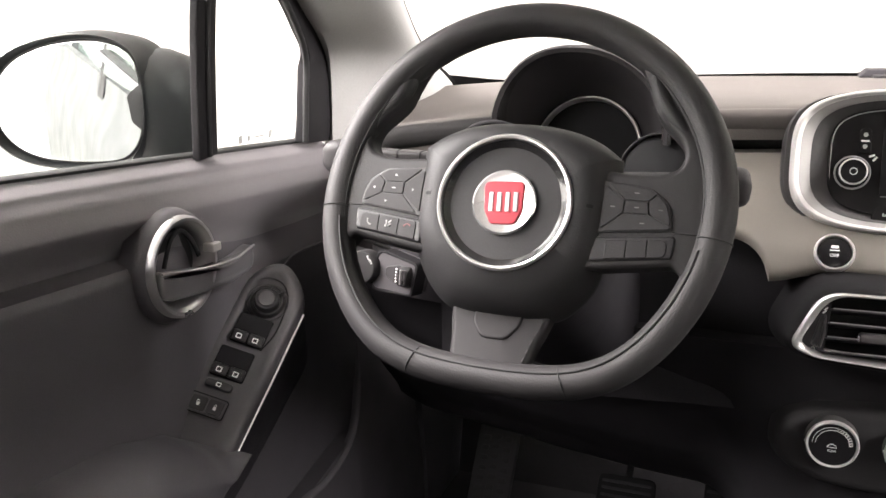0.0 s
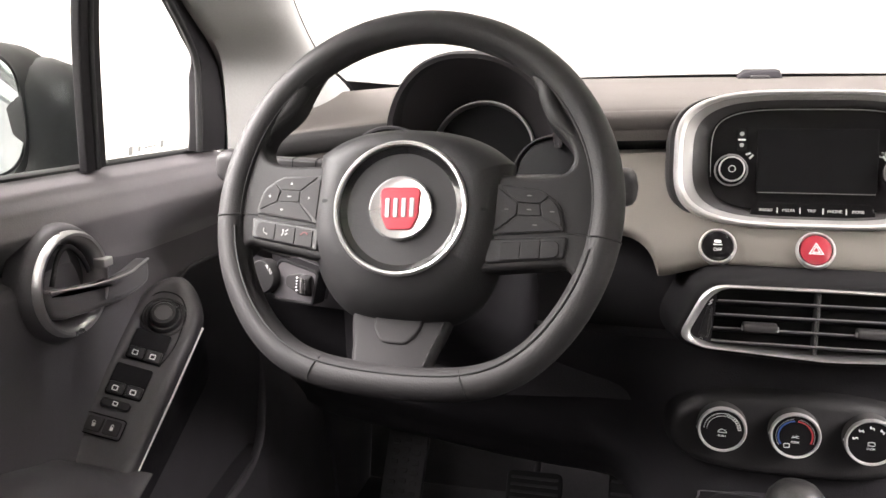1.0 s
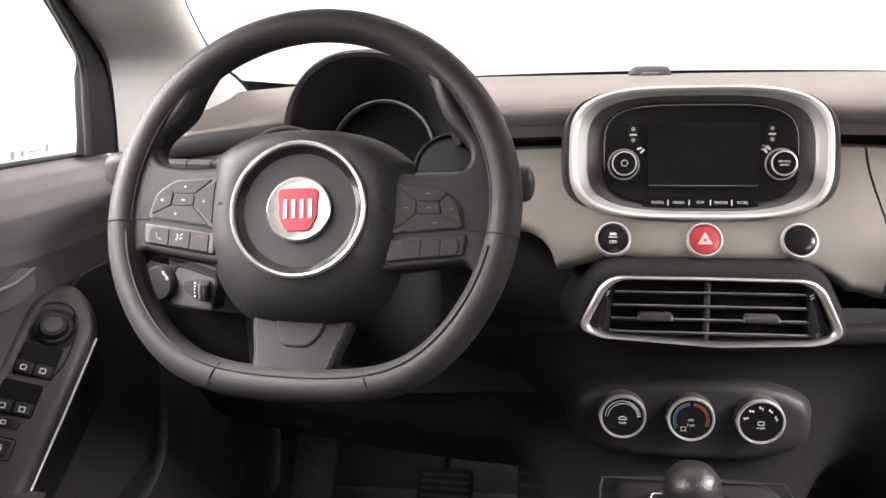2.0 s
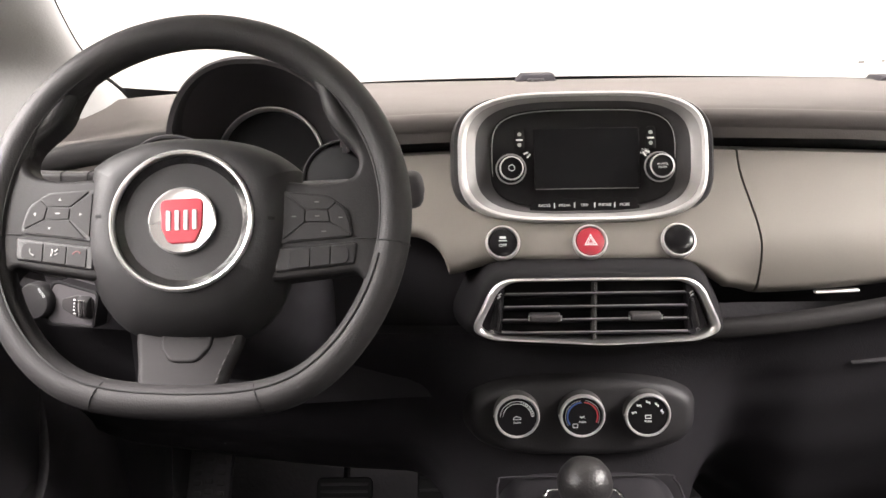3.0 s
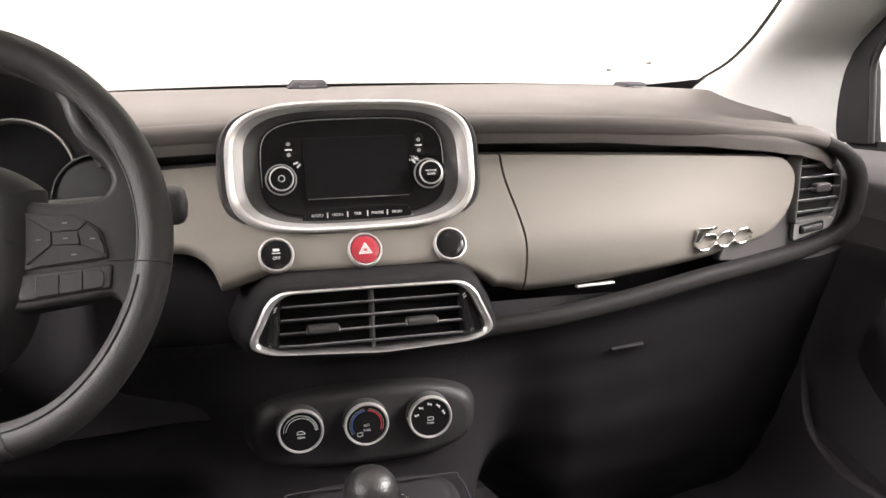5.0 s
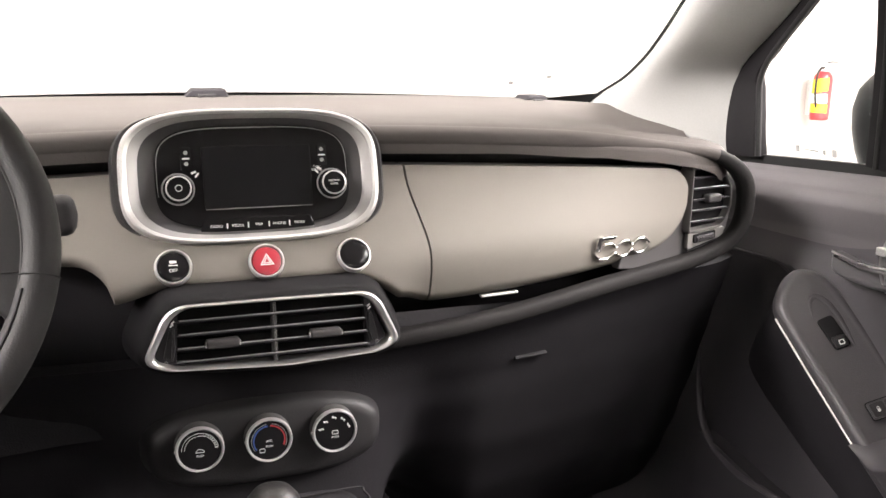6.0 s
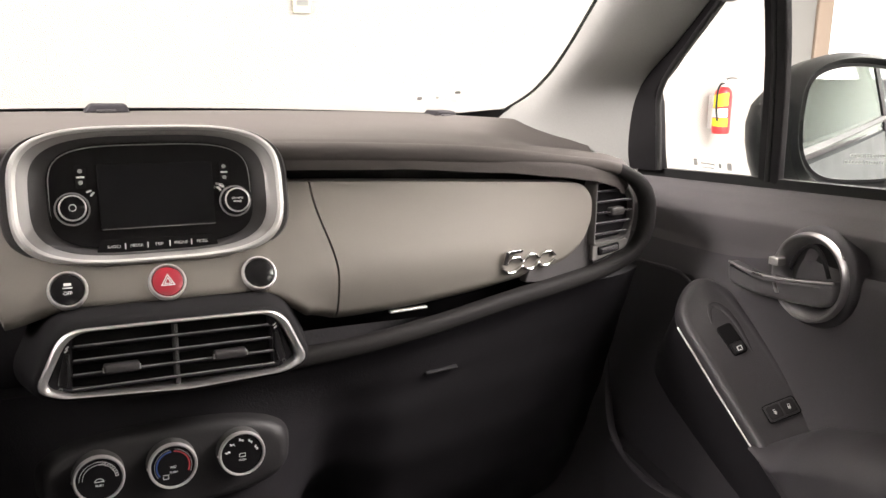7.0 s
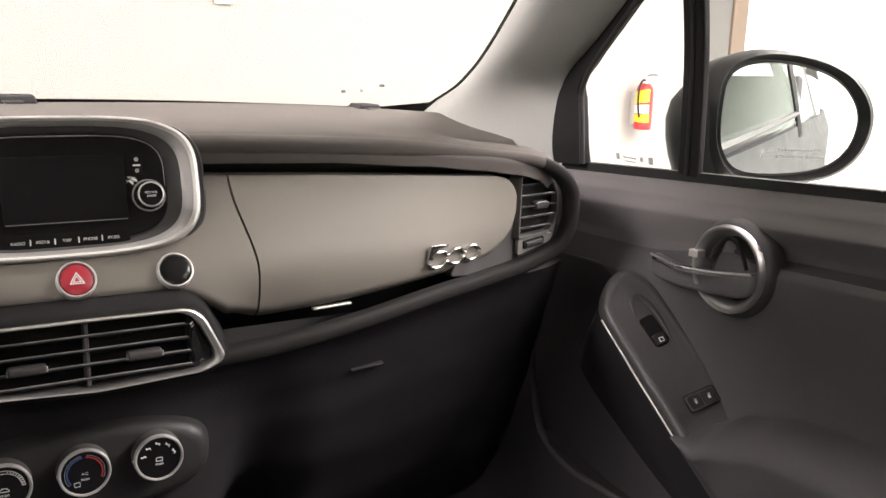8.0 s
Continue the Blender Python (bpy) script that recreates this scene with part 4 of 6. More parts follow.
def steering_wheel():
    w = thing("steering_wheel", "black leather three-spoke steering wheel with silver trim", "steering wheel", HUB_AT)
    normal = WHEEL.to_3x3() @ Vector((0, 0, 1))
    loop = [rim_point(2 * math.pi * i / 144) for i in range(144)]
    section = [(0.0150 * math.cos(a), 0.0172 * math.sin(a)) for a in (2 * math.pi * i / 20 for i in range(20))]
    rim = part("rim", sweep(loop, section, normal, closed=True), LEATHER, w, "black leather rim")
    lower = [rim_point(radians(100 + 160 * i / 60), 0.1645, 0.0152) for i in range(61)]
    part("seam", sweep(lower, disc(0.0011, 0.0009), normal), STITCH, rim)
    for s in (-1, 1):
        upper = [rim_point(s * radians(38 + 62 * i / 40), 0.1615, 0.0112) for i in range(41)]
        part("seam", sweep(upper, disc(0.0009, 0.0007), normal, sizes=lambda t: 0.1 + 0.9 * math.sin(math.pi * t) ** 0.4), STITCH, rim)
    for a in (157, 203, 96, -96):
        ring = []
        for k in range(14):
            t = radians(-60 + 210 * k / 13)
            ring.append(rim_point(radians(a), 0.1727 + 0.0152 * math.cos(t), 0.0174 * math.sin(t)))
        tangent = rim_point(radians(a + 1)) - rim_point(radians(a - 1))
        part("seam", sweep(ring, disc(0.0009, 0.0007), tangent.normalized()), STITCH, rim)
    for s in (-1, 1):
        side = [(x, y) for x, y in spoke_outline(s)]
        part("spoke", plate(side, 0.026, WHEEL @ Matrix.Translation((0, 0, 0.0085)), 0.0055, steps=5), SPOKE, w)
        # switch pods
        top = WHEEL @ Matrix.Translation((0, 0, 0.0100))
        pod_shape = fillet([(s * 0.078, 0.0248), (s * 0.1205, 0.0212), (s * 0.1380, 0.0090), (s * 0.1430, -0.0143), (s * 0.078, -0.0212)], [0.003, 0.012, 0.018, 0.005, 0.003], 8)
        pod = part("switch_pod", plate(pod_shape, 0.012, top, 0.0008), SWITCH, w, "black switch pod with thin joints")
        corners = {"up": [(0.0838, 0.0236), (0.1190, 0.0202), (0.1275, 0.0155), (0.1205, 0.0085), (0.1010, 0.0085)],
                   "out": [(0.1275, 0.0155), (0.1355, 0.0075), (0.1398, -0.0040), (0.1405, -0.0118), (0.1225, -0.0025), (0.1205, 0.0085)],
                   "down": [(0.1010, -0.0025), (0.1225, -0.0025), (0.1405, -0.0118), (0.1385, -0.0140), (0.0838, -0.0197)],
                   "in": [(0.0820, 0.0225), (0.1010, 0.0085), (0.1010, -0.0025), (0.0820, -0.0188)],
                   "mid": [(0.1010, 0.0085), (0.1205, 0.0085), (0.1225, -0.0025), (0.1010, -0.0025)]}
        for key, shape in corners.items():
            cut = inset(anticlockwise([(s * x, y) for x, y in shape]), 0.00055)
            b = part("switch", plate(fillet(cut, 0.0012, 4), 0.003, top @ Matrix.Translation((0, 0, 0.0012)), 0.0004), SPOKE, pod)
            mx, my = s * sum(x for x, _ in shape) / len(shape), sum(y for _, y in shape) / len(shape)
            mark = rrect(0.0040, 0.0010, 0.0003) if s > 0 or key == "mid" else [(-0.0015, -0.0010), (0.0015, -0.0010), (0.0, 0.0012)]
            part("mark", plate(mark, 0.0006, top @ Matrix.Translation((mx, my, 0.0014)) @ pose(0, 0, 0, 0, 0, {"up": 0, "out": 90, "down": 180, "in": -90, "mid": 0}[key] if s < 0 else 0), 0.0001), (GREYMARK if s < 0 else DIMMARK), b)
        joint = [WHEEL @ Vector((s * x, y, 0.0090)) for x, y in ((0.1420, -0.0153), (0.1520, -0.0152), (0.1645, -0.0150))]
        part("joint", sweep(joint, disc(0.0006), normal), STITCH, w)
        grip = [WHEEL @ Vector((s * x, y, 0.0010)) for x, y in ((0.1050, 0.1370), (0.1100, 0.1280), (0.1155, 0.1150), (0.1205, 0.1020), (0.1270, 0.0900), (0.1360, 0.0800), (0.1450, 0.0700), (0.1530, 0.0590))]
        part("thumb_grip", sweep(smooth_path(grip, 6), disc(0.0092, 0.0105), normal, sizes=lambda t: 0.25 + 0.75 * math.sin(math.pi * t) ** 0.6), SPOKE, w)
        low_shape = fillet([(s * 0.077, -0.0245), (s * 0.1455, -0.0180), (s * 0.1440, -0.0375), (s * 0.077, -0.0460)], [0.002, 0.003, 0.004, 0.003])
        block = part("switch_block", plate(low_shape, 0.020, top @ Matrix.Translation((0, 0, 0.0005)), 0.002), SWITCH, w, "black switch block")
        cuts = (0.0830, 0.1007, 0.1207, 0.1400) if s < 0 else (0.0890, 0.1067, 0.1238, 0.1395)
        for k in range(3):
            x0, x1 = cuts[k] + 0.0004, cuts[k + 1] - 0.0004
            b = part("switch", plate(fillet([(s * x0, -0.0220 - 0.10 * (0.14 - x0)), (s * x1, -0.0220 - 0.10 * (0.14 - x1)), (s * x1, -0.0368 - 0.12 * (0.138 - x1)), (s * x0, -0.0368 - 0.12 * (0.138 - x0))], [0.001, 0.006 if k == 2 else 0.001, 0.006 if k == 2 else 0.001, 0.001]), 0.003, top @ Matrix.Translation((0, 0, 0.0014)), 0.0005), SPOKE, block)
            if s < 0:
                at = top @ Matrix.Translation((s * (x0 + x1) / 2, -0.0310, 0.0016))
                tint = (DIMRED, GREYMARK, DIMMARK)[k]
                if k == 1:
                    strokes = [((-0.0030, -0.0030), (-0.0018, 0.0), (-0.0022, 0.0030)), ((0.0002, -0.0020), (0.0026, -0.0006)), ((0.0002, 0.0010), (0.0028, 0.0030))]
                else:
                    strokes = [((-0.0034, -0.0012), (0.0, 0.0014), (0.0034, -0.0002))] if k == 0 else [((-0.0016, 0.0032), (-0.0014, -0.0004), (0.0022, -0.0026))]
                for stroke in strokes:
                    path = smooth_path([at @ Vector((x, y, 0)) for x, y in stroke], 5)
                    part("mark", sweep(path, disc(0.0007, 0.0003), normal, sizes=lambda t: 0.7 + 0.7 * abs(2 * t - 1) ** 2), tint, b)
    # hub
    DISH = WHEEL @ Matrix.Translation((-0.0015, -0.0035, 0))
    half = [(0.0, 0.0738), (0.025, 0.0732), (0.050, 0.0688), (0.072, 0.0600), (0.0885, 0.0485), (0.0905, 0.0430), (0.0905, 0.020), (0.0900, -0.0125), (0.0865, -0.0420), (0.0755, -0.0715), (0.0545, -0.0935), (0.028, -0.1010), (0.0, -0.1025)]
    whole = [p[:2] for p in smooth_path([(x, y, 0) for x, y in half + [(-x, y) for x, y in half[-2:0:-1]]], 5, True)]
    bm = bmesh.new()
    loops = []
    for w_in, n, size in ((0.0, -0.036, 0.98), (0.0, -0.016, 1.02), (0.02, -0.009, 1.02), (0.07, -0.0015, 1.01), (0.16, 0.0060, 1.0), (0.34, 0.0132, 1.0), (0.62, 0.0182, 1.0), (1.0, 0.0200, 1.0), (1.0, 0.0185, 0.95), (1.0, 0.0150, 0.89)):
        row = []
        for x, y in whole:
            a = math.atan2(y + 0.003, x)
            q = Vector((x, y)).lerp(Vector((0.0605 * math.cos(a), -0.003 + 0.0605 * math.sin(a))), w_in) * size
            row.append(WHEEL @ Vector((q.x, q.y, n - 0.012 * ease((-y - 0.035) / 0.065) * (1 - w_in))))
        loops.append(row)
    rings(bm, loops, True, True)
    hub = part("hub_cover", bm, HUB, w, "dark grey airbag cover")
    part("hub_ring", lathe([(0.0612, 0.0190), (0.0606, 0.0220), (0.0590, 0.0234), (0.0572, 0.0226), (0.0562, 0.0180)], DISH, 96), VENTRIM, w, "bright chrome ring")
    part("hub_dish", lathe([(0.0568, 0.0040), (0.0560, 0.0192), (0.0530, 0.0168), (0.0490, 0.0142), (0.0440, 0.0116), (0.0385, 0.0094), (0.0330, 0.0079), (0.0280, 0.0071), (0.0, 0.0068)], DISH, 96), DISHMAT, w, "dark satin dish")
    DISH = DISH @ pose(0, 0, 0, 0, 0, 4.0)
    e = part("emblem_disc", lathe([(0.0290, 0.0060), (0.0290, 0.0150), (0.0288, 0.0182), (0.0272, 0.0196), (0.0250, 0.0190), (0.0235, 0.0184), (0.0, 0.0188)], DISH, 64), EMBLEM, w, "round chrome emblem")
    shield = fillet([(-0.0185, 0.0175), (0.0185, 0.0175), (0.0170, -0.008), (0.0110, -0.0205), (-0.0110, -0.0205), (-0.0170, -0.008)], [0.006, 0.006, 0.012, 0.006, 0.006, 0.012])
    part("shield", plate(shield, 0.002, DISH @ Matrix.Translation((0, 0.001, 0.0200)), 0.0008), BADGE_RED, e, "dark red enamel shield")
    for k in range(4):
        part("bar", plate(rrect(0.0036, 0.0170, 0.0006), 0.001, DISH @ Matrix.Translation((-0.0110 + 0.0074 * k, 0.0, 0.0209)), 0.0004), BARMAT, e)
    for s in (-1, 1):
        part("horn_mark", plate(rrect(0.006, 0.0030, 0.0008), 0.001, WHEEL @ Matrix.Translation((s * 0.0735, -0.0005, 0.0176)) @ pose(0, 0, 0, 0, s * 20), 0.0002), WELL, hub)
    # bottom spoke
    TONGUE = WHEEL @ Matrix.Translation((0, -0.150, 0.010)) @ pose(0, 0, 0, -24)
    tongue = [p[:2] for p in smooth_path([(-0.050, 0.090, 0), (-0.0455, 0.055, 0), (-0.0390, 0.030, 0), (-0.0345, 0.010, 0), (-0.024, -0.001, 0), (0.0, -0.004, 0), (0.024, -0.001, 0), (0.0345, 0.010, 0), (0.0390, 0.030, 0), (0.0455, 0.055, 0), (0.050, 0.090, 0)], 5)]
    t = part("lower_spoke", plate(tongue, 0.014, TONGUE, 0.006, steps=5), SILVER, w, "grey lower spoke trim")
    lip = fillet([(-0.026, 0.080), (0.026, 0.080), (0.021, 0.045), (0.012, 0.031), (-0.012, 0.031), (-0.021, 0.045)], 0.012)
    edge = [p for p in tongue if p[0] > 0.030 and 0.006 < p[1] < 0.075]
    for q, r in zip(edge[::2], edge[1::2]):
        path = [TONGUE @ Vector((x - 0.0045, y, 0.0006)) for x, y in (q, r)]
        part("stitch", sweep(path, disc(0.0009, 0.0007), TONGUE.to_3x3() @ Vector((0, 0, 1))), STITCH, t)
    part("insert", plate(lip, 0.004, TONGUE @ Matrix.Translation((0, 0, 0.0022)), 0.0022), SILVER, t)
    return w


def column():
    c = thing("steering_column", "dark plastic steering column cover with two stalks", "steering column", (-0.3725, -0.05, 0.95))
    loops = []
    for n, a, b, cy in ((-0.025, 0.060, 0.055, -0.03), (-0.06, 0.066, 0.062, -0.035), (-0.14, 0.075, 0.072, -0.04), (-0.24, 0.085, 0.08, -0.045), (-0.32, 0.09, 0.085, -0.05)):
        loops.append([WHEEL @ Vector((x, y, n)) for x, y in oval(a, b, 3, 48, 0, cy)])
    bm = bmesh.new()
    rings(bm, loops)
    part("shroud", bm, LOWER, c)
    for s in (-1, 1):
        def at(q):
            return Vector((-0.3725 + s * q, -0.075 - 0.06 * q, 1.087 - (0.012 if s > 0 else 0) + 0.008 * q / 0.2))
        flat = fillet([(-0.009, -0.012), (0.009, -0.012), (0.009, 0.012), (-0.009, 0.012)], 0.004)
        stalk = part("stalk", sweep([at(q) for q in ((0.03, 0.08, 0.12, 0.16, 0.20) if s < 0 else (0.03, 0.08, 0.12, 0.15, 0.178))], flat, (0, 0, 1)), POD, c, "dark control stalk")
        for q in (0.125, 0.150, 0.175):
            part("groove", sweep([at(q), at(q + 0.0012)], fillet([(-0.0094, -0.0124), (0.0094, -0.0124), (0.0094, 0.0124), (-0.0094, 0.0124)], 0.004), (0, 0, 1)), WELL, stalk)
        part("stalk_end", sweep([at(q) for q in ((0.200, 0.204, 0.212, 0.222, 0.230, 0.235, 0.237) if s < 0 else (0.176, 0.178, 0.182, 0.188, 0.193, 0.196, 0.198))], fillet([(-0.012, -0.017), (0.012, -0.017), (0.012, 0.017), (-0.012, 0.017)], 0.012, 7), (0, 0, 1), sizes=lambda t: (0.85 + 0.25 * math.sin(math.pi * t)) * math.sqrt(1.02 - t ** 4)), POD, stalk)
    return c


def cluster():
    c = thing("instrument_cluster", "dark hooded instrument cluster with a chrome-ringed gauge", "instrument cluster", (-0.3725, 0.12, 1.10))
    cx = -0.3725
    def hood(u, v, grow=0.0):
        a = math.pi * (1.08 - 1.09 * u)
        rx, rz = (0.0985 + grow) * (1 - 0.10 * v), (0.1045 + grow) * (1 - 0.55 * v ** 1.6)
        rx += (0.012 if math.cos(a) > 0 else 0.0) * ease(math.cos(a)) * (1 - v)
        return Vector((cx + 0.001 + rx * math.copysign(abs(math.cos(a)) ** 0.85, math.cos(a)), 0.044 + 0.225 * v, 1.104 + rz * math.sin(a)))
    bm = bmesh.new()
    loops = []
    for v in (0.0, 0.03, 0.08, 0.2, 0.4, 0.6, 0.8, 1.0):
        g = -0.004 if v == 0 else (-0.0012 if v == 0.03 else 0.0)
        loops.append([hood(i / 40, v, g) for i in range(41)])
    inner = [[hood(i / 40, v, -0.009 - 0.012 * v) + Vector((0, 0.002, 0)) for i in range(41)] for v in (0.0, 0.15, 0.5, 0.8, 0.97)]
    made = rings(bm, list(reversed(inner)) + loops, False, False, closed=False)
    bm.faces.new(made[0])
    part("hood", bm, HOODMAT, c, "dark grained hood")
    m = face(cx, 0.150, 1.078, 16)
    part("backing", plate(oval(0.080, 0.070, 2.2, 72), 0.03, m @ Matrix.Translation((0, 0, -0.008)), 0.004), WELL, c)
    part("gauge_ring", lathe([(0.0665, -0.01), (0.0665, 0.006), (0.0655, 0.009), (0.0638, 0.009), (0.0625, 0.004), (0.0620, -0.01)], m, 96), CHROME, c, "satin chrome gauge ring")
    part("gauge", lathe([(0.063, -0.006), (0.062, -0.004), (0.0, -0.004)], m, 72), SCREEN, c)
    # dark cone between the hood's lip and the gauge
    bm = bmesh.new()
    cone = []
    for k in range(7):
        w = k / 6
        row = []
        for i in range(41):
            a = math.pi * (1.08 - 1.09 * i / 40)
            row.append(hood(i / 40, 0.0, -0.007).lerp(m @ Vector((0.0660 * math.cos(a), 0.0660 * math.sin(a), 0.004)), w) + Vector((0, 0.006 + 0.02 * math.sin(math.pi * w), 0)))
        cone.append(row)
    rings(bm, cone, False, False, closed=False)
    part("gauge_surround", bm, CONE, c, "matt dark gauge surround")
    r = face(cx + 0.100, 0.052, 1.066, 12, -10)
    part("side_pod", plate(oval(0.047, 0.045, 2.2, 48), 0.03, r, 0.006), SCREEN, c)
    part("side_pod_ring", lathe([(0.0485, -0.03), (0.0485, 0.001), (0.0475, 0.003), (0.0462, 0.003), (0.0450, 0.0)], r, 64), POD, c)
    q = face(cx - 0.080, 0.012, 1.078, 8, 10)
    part("side_gauge_ring", lathe([(0.0500, -0.04), (0.0500, 0.0), (0.0485, 0.003), (0.0462, 0.003), (0.0445, 0.0), (0.0435, -0.04)], q, 64), BLACK, c)
    part("side_gauge", lathe([(0.045, -0.035), (0.044, -0.030), (0.0, -0.030)], q, 48), WELL, c)
    return c


def headlamp_switch():
    h = thing("headlamp_switch", "dark headlamp switch panel with a knob and a dimmer wheel", "switch panel", (-0.575, 0.0, 0.92))
    m = face(-0.574, -0.002, 0.942, 8, -14)
    shape = fillet([(-0.034, -0.0215), (0.0285, -0.0215), (0.0355, 0.016), (-0.022, 0.0275)], [0.010, 0.005, 0.006, 0.012])
    part("plate", plate(shape, 0.03, m, 0.002), DOORPOD, h)
    part("border", frame_ring(shape, [(-0.002, -0.02), (-0.002, 0.0006), (0, 0.0012), (0.0014, 0.0006), (0.002, -0.02)], m), WELL, h)
    k = part("knob", lathe([(0.021, -0.004), (0.0205, 0.008), (0.0185, 0.011), (0.0, 0.0118)], m @ Matrix.Translation((-0.040, 0.0045, 0.0))), SWITCH, h, "round knob")
    lettering("AUTO", 0.0046, m @ Matrix.Translation((-0.0275, 0.0150, 0.0122)) @ pose(0, 0, 0, 0, 0, -52), MARK, k)
    part("dimmer_bed", plate(fillet([(-0.011, -0.003), (0.010, -0.0125), (0.0285, -0.0125), (0.0310, 0.0105), (0.010, 0.0130), (-0.010, 0.0080)], 0.005), 0.006, m @ Matrix.Translation((0, 0, 0.0012)), 0.001), POD, h)
    d = part("dimmer_wheel", lathe([(0.0115, -0.0075), (0.0125, -0.0060), (0.0125, 0.0060), (0.0115, 0.0075), (0.0, 0.0075)], m @ Matrix.Translation((0.0205, 0.0, -0.0015)) @ pose(0, 0, 0, 0, 90)), SILVER, h, "ribbed dimmer wheel")
    # One rib is silver, in place of a glint on the dark wheel.
    for j in range(4):
        part("rib", plate(rrect(0.0017, 0.018, 0.0006), 0.002, m @ Matrix.Translation((0.0158 + 0.0033 * j, 0.0, 0.0114)), 0.0006), SLAT if j == 1 else POD, d)
    for j in range(5):
        part("mark", plate(rrect(0.0035 - 0.0003 * j, 0.0016, 0.0004), 0.0006, m @ Matrix.Translation((0.0068, -0.0075 + 0.0038 * j, 0.0020)), 0.0001), MARK, h)
    return h


def pedal(name, label, x, y, z, w, h, studs):
    p = thing(name, label, "pedal", (x, y, 0.32))
    m = face(x, y, z, 38)
    pad = part("pad", plate(rrect(w, h, 0.012), 0.012, m, 0.003), RUBBER if not studs else DARK, p)
    if studs:
        for i in range(3):
            for j in range(7):
                part("stud", plate(rrect(0.014, 0.009, 0.003), 0.003, m @ Matrix.Translation(((i - 1) * 0.021, (j - 3) * 0.019 + 0.004 * (i % 2), 0.0025)), 0.001), SWITCH, pad)
    else:
        for j in range(5):
            part("rib", plate(rrect(w * 0.85, 0.005, 0.002), 0.003, m @ Matrix.Translation((0, (j - 2) * h / 6, 0.0025)), 0.001), DARK, pad)
    part("arm", sweep([m @ Vector(q) for q in ((0, 0, -0.008), (0, 0.06, -0.03), (0, 0.20, -0.06))] if not studs else [m @ Vector(q) for q in ((0, 0.03, -0.012), (0, 0.0, -0.06))], disc(0.009, 0.006), (1, 0, 0)), DARK, p)
    return p


steering_wheel()
column()
cluster()
headlamp_switch()
pedal("footrest_pedal", "dark studded footrest in the footwell", -0.600, 0.47, 0.43, 0.078, 0.17, True)
pedal("brake_pedal", "wide black rubber brake pedal", -0.352, 0.45, 0.43, 0.10, 0.075, False)
pedal("accelerator_pedal", "narrow black rubber accelerator pedal", -0.195, 0.45, 0.42, 0.055, 0.13, False)


# ---------------------------------------------------------------- doors
POD_AT, POD_W, POD_D = Vector((0.675, -0.009, 0.895)), Vector((0.930, -0.211, 0.300)).normalized(), Vector((0.049, -0.740, -0.671)).normalized()
POD_N = POD_D.cross(POD_W).normalized()
if POD_N.x > 0:
    POD_N = -POD_N


def belt_z(y):
    """How high the door lining reaches."""
    return 1.0790 - 0.055 * y


def door_x(y, z):
    """How far out the door lining lies: a padded top, an undercut down to a crease, and a flat panel below."""
    crease, top = 0.9885 - 0.045 * y, belt_z(y)
    low, high = [(0.40, 0.725), (0.60, 0.744), (0.80, 0.755)], [(top - 0.052, 0.757), (top - 0.030, 0.767), (top - 0.014, 0.780), (top, 0.800)]
    x = knots(low + [(crease - 0.060, 0.757), (crease - 0.016, 0.756), (crease - 0.006, 0.761), (crease + 0.001, 0.782), (crease + 0.008, 0.780)] + high, z)
    plain = knots(low + [(crease - 0.060, 0.756), (crease, 0.764)] + high, z)
    x += (plain - x) * ease((y + 0.21) / 0.08)
    x += 0.006 * math.exp(-((y + 0.09) / 0.10) ** 2 - ((z - 0.83) / 0.08) ** 2)
    return x + 0.012 * math.exp(-((y - 0.015) / 0.085) ** 2 - ((z - 0.962) / 0.026) ** 2)


